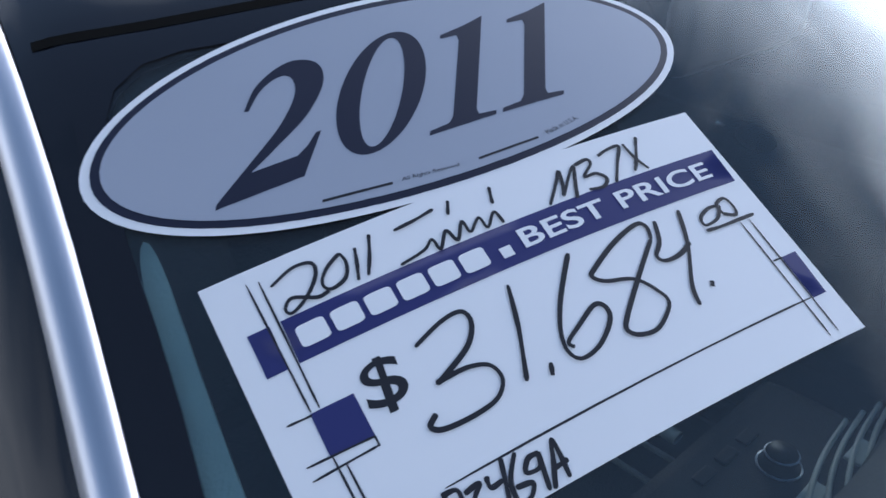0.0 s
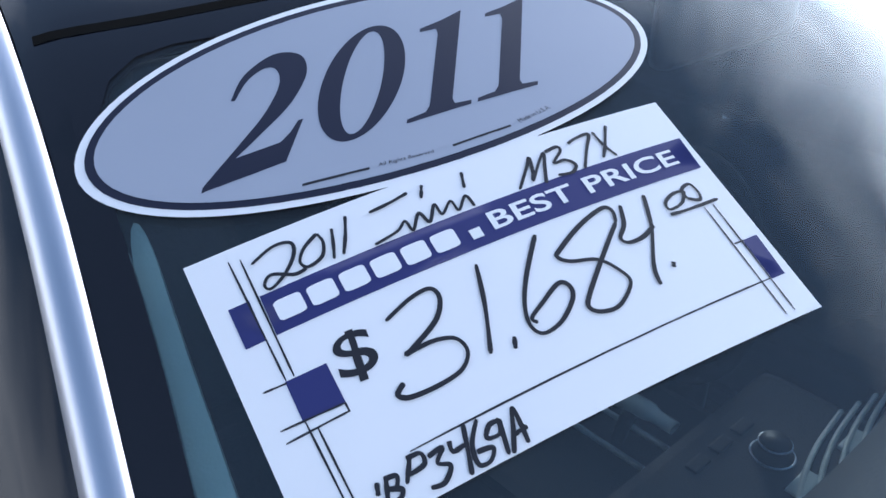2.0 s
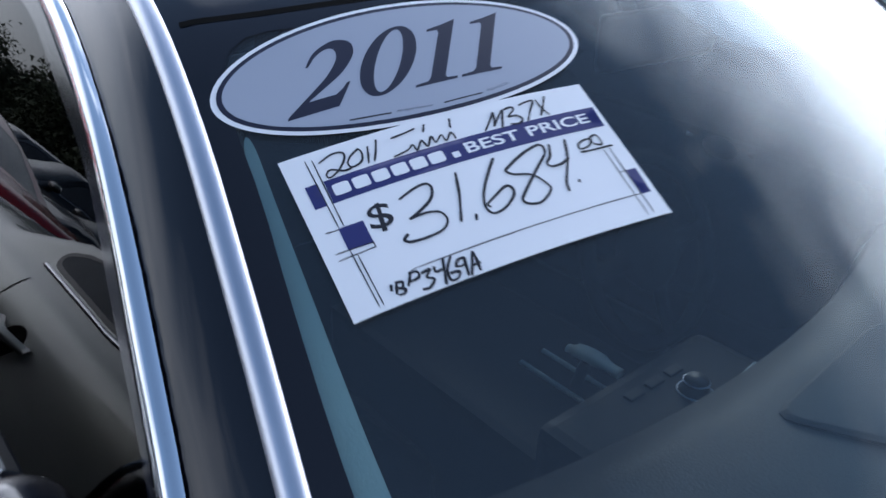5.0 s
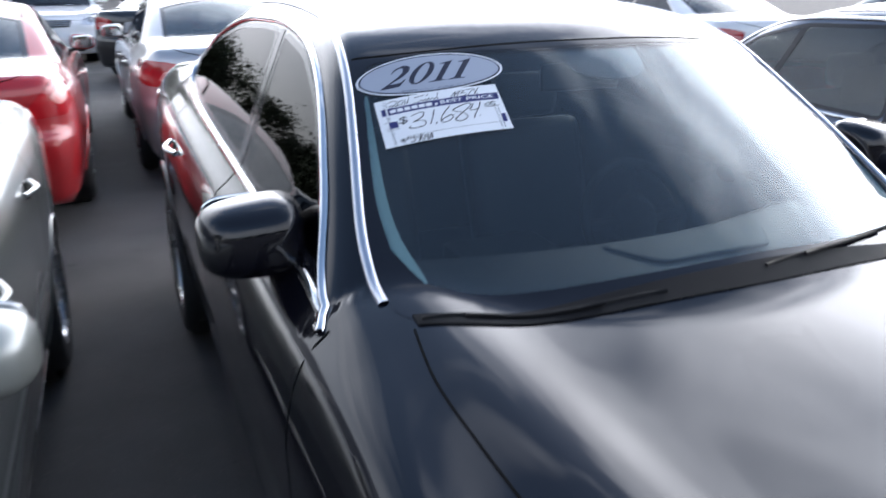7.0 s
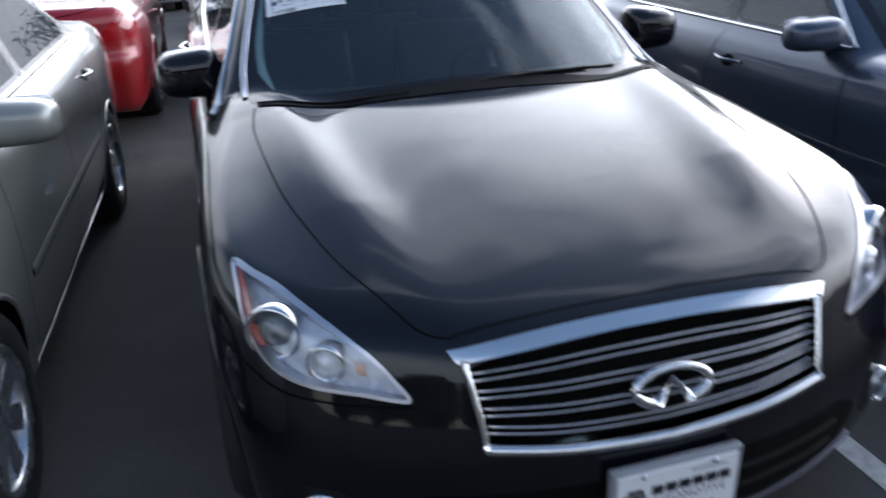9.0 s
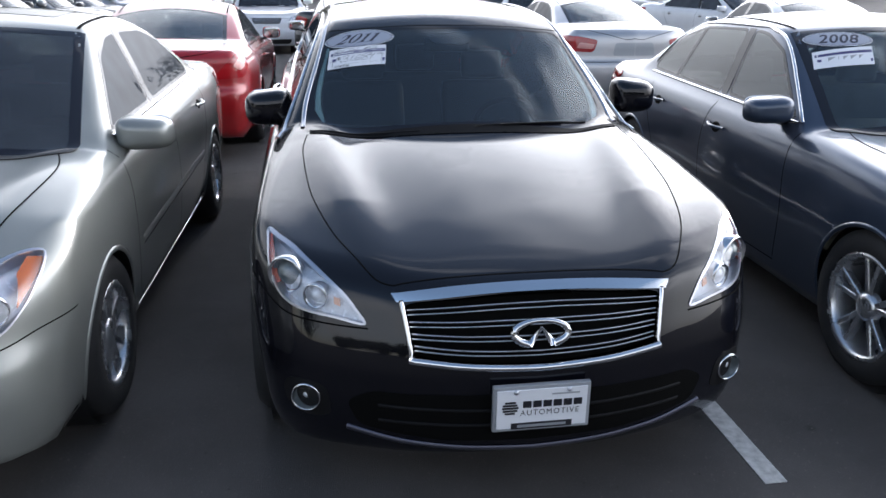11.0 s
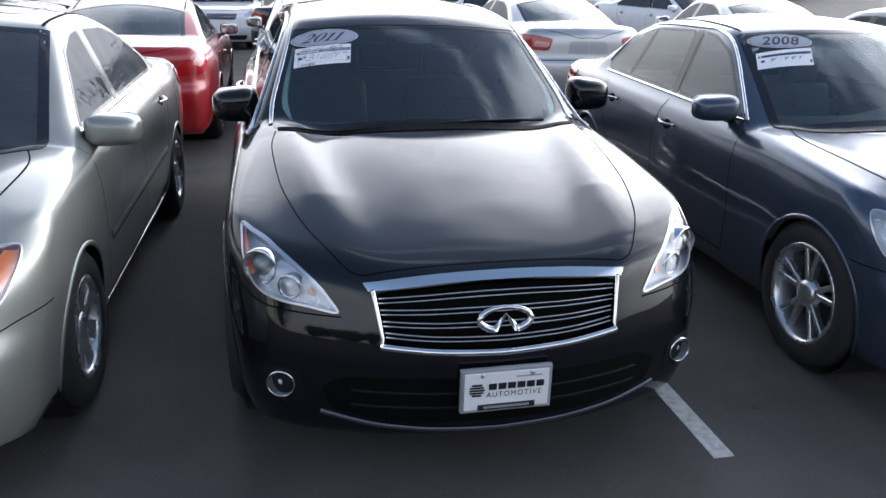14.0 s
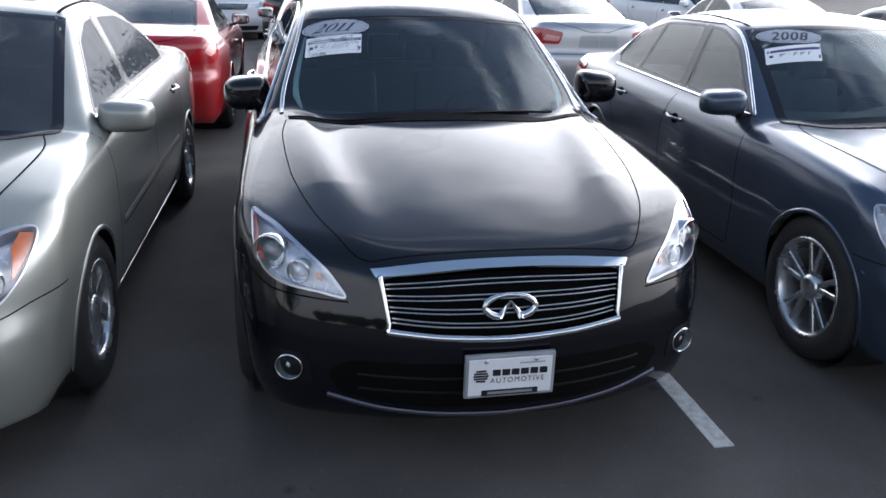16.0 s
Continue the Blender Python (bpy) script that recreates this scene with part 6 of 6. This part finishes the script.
sedan("red_coupe", "bright red two-door coupe parked nose away", S_RED, on_slope(-2.15, 10.2, 180),
      with_(base_look, half=0.908, H=1.42, cowl=1.30, roof_front=2.15, roof_back=3.20, deck_y=4.05, pillar=2.75, glass_start=1.66, glass_end=3.65, mirror_y=1.75, coupe=True, lamp=LAMP_B, amber=None, tail=TAIL_S, tail_clear=CLEAR_S, handle=M_RED,
            wheel=(0.33, 0.225, 5, "spoke")), "cars in the lot", 0.045)
S_SILVER2 = sedan_shape(M_SILVER2, 4.81, 0.91, 1.46, (0.95, 3.72), 1.15, 1.95, 3.20, 4.05, 1.10, 0.72, 0.97, 0.325)
look2 = with_(base_look, half=0.91, H=1.46, cowl=1.15, roof_front=1.95, roof_back=3.20, deck_y=4.05, glass_start=1.52, glass_end=3.6, mirror_y=1.55, handle=M_SILVER2, wheel=(0.325, 0.205, 7, "cover"))
rear_silver = sedan("silver_sedan", "silver sedan parked nose away behind a black sedan", S_SILVER2, on_slope(0.02, 11.1, 180), look2, "cars in the lot", 0.045)
copy_thing(rear_silver, on_slope(3.35, 12.4, 180))

# far rows: one plain sedan and one tall estate, then copies in other paints
S_SUV = sedan_shape(M_WHITE, 4.45, 0.90, 1.62, (0.88, 3.62), 1.15, 1.85, 3.75, 4.28, 1.05, 0.82, 1.02, 0.35)
look_suv = with_(base_look, half=0.90, H=1.62, cowl=1.15, roof_front=1.85, roof_back=3.75, deck_y=4.28, pillar=2.40, glass_start=1.50, glass_end=3.75, mirror_y=1.50, amber=None, lamp=[(u, z + 0.10) for u, z in LAMP_B],
                 bulb=(0.74, 0.79), gz=0.74, handle=M_WHITE, wheel=(0.35, 0.225, 5, "spoke"), tail=[(u, z + 0.10) for u, z in TAIL_A], tail_clear=None)
suv = sedan("white_suv", "white compact sport utility vehicle facing the aisle", S_SUV, on_slope(-1.75, 16.6, 0), look_suv, "cars in the lot", 0.06)


def repaint(src, name, label, paint_mat, m):
    c = copy_thing(src, m)
    c.name = name
    tagged(c, label)
    for o in c.children_recursive:
        if o.type == "MESH" and o.material_slots and o.material_slots[0].material == S_PAINT[src.name]:
            o.material_slots[0].link = "OBJECT"
            o.material_slots[0].material = paint_mat
    return c


S_PAINT = {rear_silver.name: M_SILVER2, suv.name: M_WHITE}
M_DARK = paint("dark_paint", (0.012, 0.012, 0.014), 0.2, 0.3)
M_MAROON = paint("maroon_paint", (0.10, 0.008, 0.010), 0.2, 0.3)
M_TAN = paint("champagne_paint", (0.36, 0.32, 0.25), 0.5, 0.35)
M_STEEL = paint("steel_blue_paint", (0.16, 0.20, 0.27), 0.5, 0.35)
paints = [(M_MAROON, "maroon"), (M_DARK, "black"), (M_DARK, "black"), (M_GREY, "grey"), (M_DARK, "black"), (M_SILVER2, "silver"), (M_WHITE, "white"), (M_WHITE, "white"), (M_DARK, "black"), (M_GREY, "grey"), (M_WHITE, "white"), (M_DARK, "black")]
for i, (pm, word) in enumerate(paints):
    tall = i % 3 != 1
    repaint(suv if tall else rear_silver, word + ("_suv" if tall else "_sedan"), word + (" sport utility vehicle" if tall else " sedan") + " in a row facing the aisle", pm,
            on_slope(-4.75 + 0.04 * (i % 3), 8.6 + i * 2.75, 90 + (i * 37) % 5 - 2))
for kind, pm, word, x, y, turn in ((suv, M_STEEL, "steel blue", 0.75, 19.6, 0), (suv, M_DARK, "black", -1.9, 22.5, 0), (suv, M_MAROON, "maroon", 0.9, 31.0, 180), (rear_silver, M_DARK, "black", 1.6, 17.8, 155),
                                   (rear_silver, M_TAN, "champagne", 4.6, 20.0, 0), (suv, M_WHITE, "white", 5.6, 16.8, 150), (rear_silver, M_WHITE, "white", 7.0, 12.0, 172), (rear_silver, M_WHITE, "white", 10.4, 15.2, 20),
                                   (rear_silver, M_GREY, "grey", 6.1, 7.6, 180), (suv, M_GREY, "grey", 3.2, 25.5, 0), (suv, M_DARK, "black", 8.6, 22.5, 10), (rear_silver, M_SILVER2, "silver", -1.9, 28.5, 0),
                                   (suv, M_WHITE, "white", 11.6, 24.0, 0), (rear_silver, M_DARK, "black", 0.6, 25.2, 180)):
    tall = kind is suv
    repaint(kind, word.split()[0] + ("_suv" if tall else "_sedan"), word + (" sport utility vehicle" if tall else " sedan") + " parked in the lot behind", pm, on_slope(x, y, turn))

# ---------------------------------------------------------------- ground and paint
def asphalt():
    """Worn asphalt: broad tone changes, pale and dark chips, small oily spots."""
    m = material("asphalt", (0.069, 0.064, 0.063), 0.85, vary=0.28, scale=1.7, bump=0.6, bump_scale=230)
    nt = m.node_tree
    b, tc = nt.nodes["Principled BSDF"], nt.nodes["Texture Coordinate"]
    src = b.inputs["Base Color"].links[0].from_socket
    for scale, lo, hi, colour in ((110, 0.04, 0.22, (0.20, 0.19, 0.185, 1)), (2.4, 0.02, 0.075, (0.016, 0.015, 0.015, 1)), (23, 0.03, 0.12, (0.17, 0.14, 0.135, 1)), (9, 0.02, 0.07, (0.020, 0.019, 0.019, 1))):
        vo, mr, mx = nt.nodes.new("ShaderNodeTexVoronoi"), nt.nodes.new("ShaderNodeMapRange"), nt.nodes.new("ShaderNodeMixRGB")
        vo.inputs["Scale"].default_value = scale
        nt.links.new(tc.outputs["Object"], vo.inputs["Vector"])
        for key, value in (("From Min", lo), ("From Max", hi), ("To Min", 0.75), ("To Max", 0.0)):
            mr.inputs[key].default_value = value
        nt.links.new(vo.outputs["Distance"], mr.inputs["Value"])
        nt.links.new(mr.outputs["Result"], mx.inputs[0])
        nt.links.new(src, mx.inputs[1])
        mx.inputs[2].default_value = colour
        src = mx.outputs["Color"]
    nt.links.new(src, b.inputs["Base Color"])
    return m


M_ASPHALT = asphalt()
M_LINE = material("worn_white_line", (0.50, 0.50, 0.49), 0.8, vary=0.25, scale=30, bump=0.4, bump_scale=200)


bm = bmesh.new()
ys = [-300, -60, -10, 0, 0.9, 8.5, 20, 40, 60.9, 100, 300]
rows = [[bm.verts.new((x, y, ground_z(y))) for x in (-300, -40, -10, 0, 10, 40, 300)] for y in ys]
for a, b in zip(rows, rows[1:]):
    for i in range(6):
        bm.faces.new((a[i], a[i + 1], b[i + 1], b[i]))
tagged(part("ground", bm, M_ASPHALT), "dark grey asphalt of a car lot", "ground", kind="structure")
bm = bmesh.new()
box(bm, (0.842, 0.03, -0.15), (0.925, 5.2, 0.004))
bmesh.ops.bisect_plane(bm, geom=bm.verts[:] + bm.edges[:] + bm.faces[:], plane_co=(0, 0.9, 0), plane_no=(0, 1, 0))
for v in bm.verts:
    v.co.z += ground_z(v.co.y)
tagged(part("parking_line", bm, M_LINE), "worn white painted parking bay line on asphalt", "parking line", kind="structure")


# ---------------------------------------------------------------- distant trees: a left row mirrored in the glass, two added rows
M_LEAF = material("dark_foliage", (0.035, 0.045, 0.022), 0.8, vary=0.4, scale=2)
M_BARK = material("grey_bark", (0.09, 0.075, 0.06), 0.9, vary=0.3, scale=6, bump=0.6, bump_scale=30)


def tree(x, y, h, seed):
    rng = random.Random(seed)
    t = thing("tree", "distant bare-limbed tree with dark uneven foliage, placed for reflections", "tree", pose(x, y, ground_z(y)), "trees along the edge")
    limbs = []
    trunk = [(rng.uniform(-0.1, 0.1) * k, rng.uniform(-0.1, 0.1) * k, h * 0.62 * k / 4) for k in range(5)]
    tube("trunk", trunk, [0.22 * h / 8, 0.19 * h / 8, 0.16 * h / 8, 0.12 * h / 8, 0.05 * h / 8], M_BARK, t, 7)
    for k in range(7):
        a, z0 = rng.uniform(0, 6.28), h * rng.uniform(0.28, 0.55)
        r, up = h * rng.uniform(0.16, 0.34), h * rng.uniform(0.15, 0.38)
        tip = (r * math.cos(a), r * math.sin(a), z0 + up)
        tube("limb", [(0, 0, z0), (tip[0] * 0.5, tip[1] * 0.5, z0 + up * 0.35), tip], [0.07, 0.05, 0.015], M_BARK, t, 5)
        limbs.append(tip)
    limbs += [(rng.uniform(-1, 1) * h * 0.26, rng.uniform(-1, 1) * h * 0.2, h * rng.uniform(0.25, 0.9)) for _ in range(9)]
    dice = np.random.default_rng(seed)
    centre = np.repeat(np.array(limbs), 280, 0)
    centre = centre + dice.normal(0, h * 0.095, centre.shape)
    leaves = (centre[:, None, :] + dice.uniform(-0.26, 0.26, (len(centre), 3, 3))).reshape(-1, 3)
    faces = np.arange(len(leaves)).reshape(-1, 3)
    mesh_object("crown", leaves, faces, M_LEAF, t, smooth=False)


rng = random.Random(5)
for i in range(16):
    tree(-25 + rng.uniform(-4, 3), -14 + i * 5.0 + rng.uniform(-1.5, 1.5), rng.uniform(6, 9.5), i)
# added row: closes the horizon and darkens reflections in side glass
for i in range(30):
    tree(-45 + i * 3.4 + rng.uniform(-1.2, 1.2), 74 + rng.uniform(-4, 6), rng.uniform(6, 10), 50 + i)
# unseen row added behind the camera to darken the bumper's reflections
for i in range(20):
    tree(-27 + i * 2.8 + rng.uniform(-1.0, 1.0), -27 + rng.uniform(-3, 3), rng.uniform(4, 5.5), 90 + i)
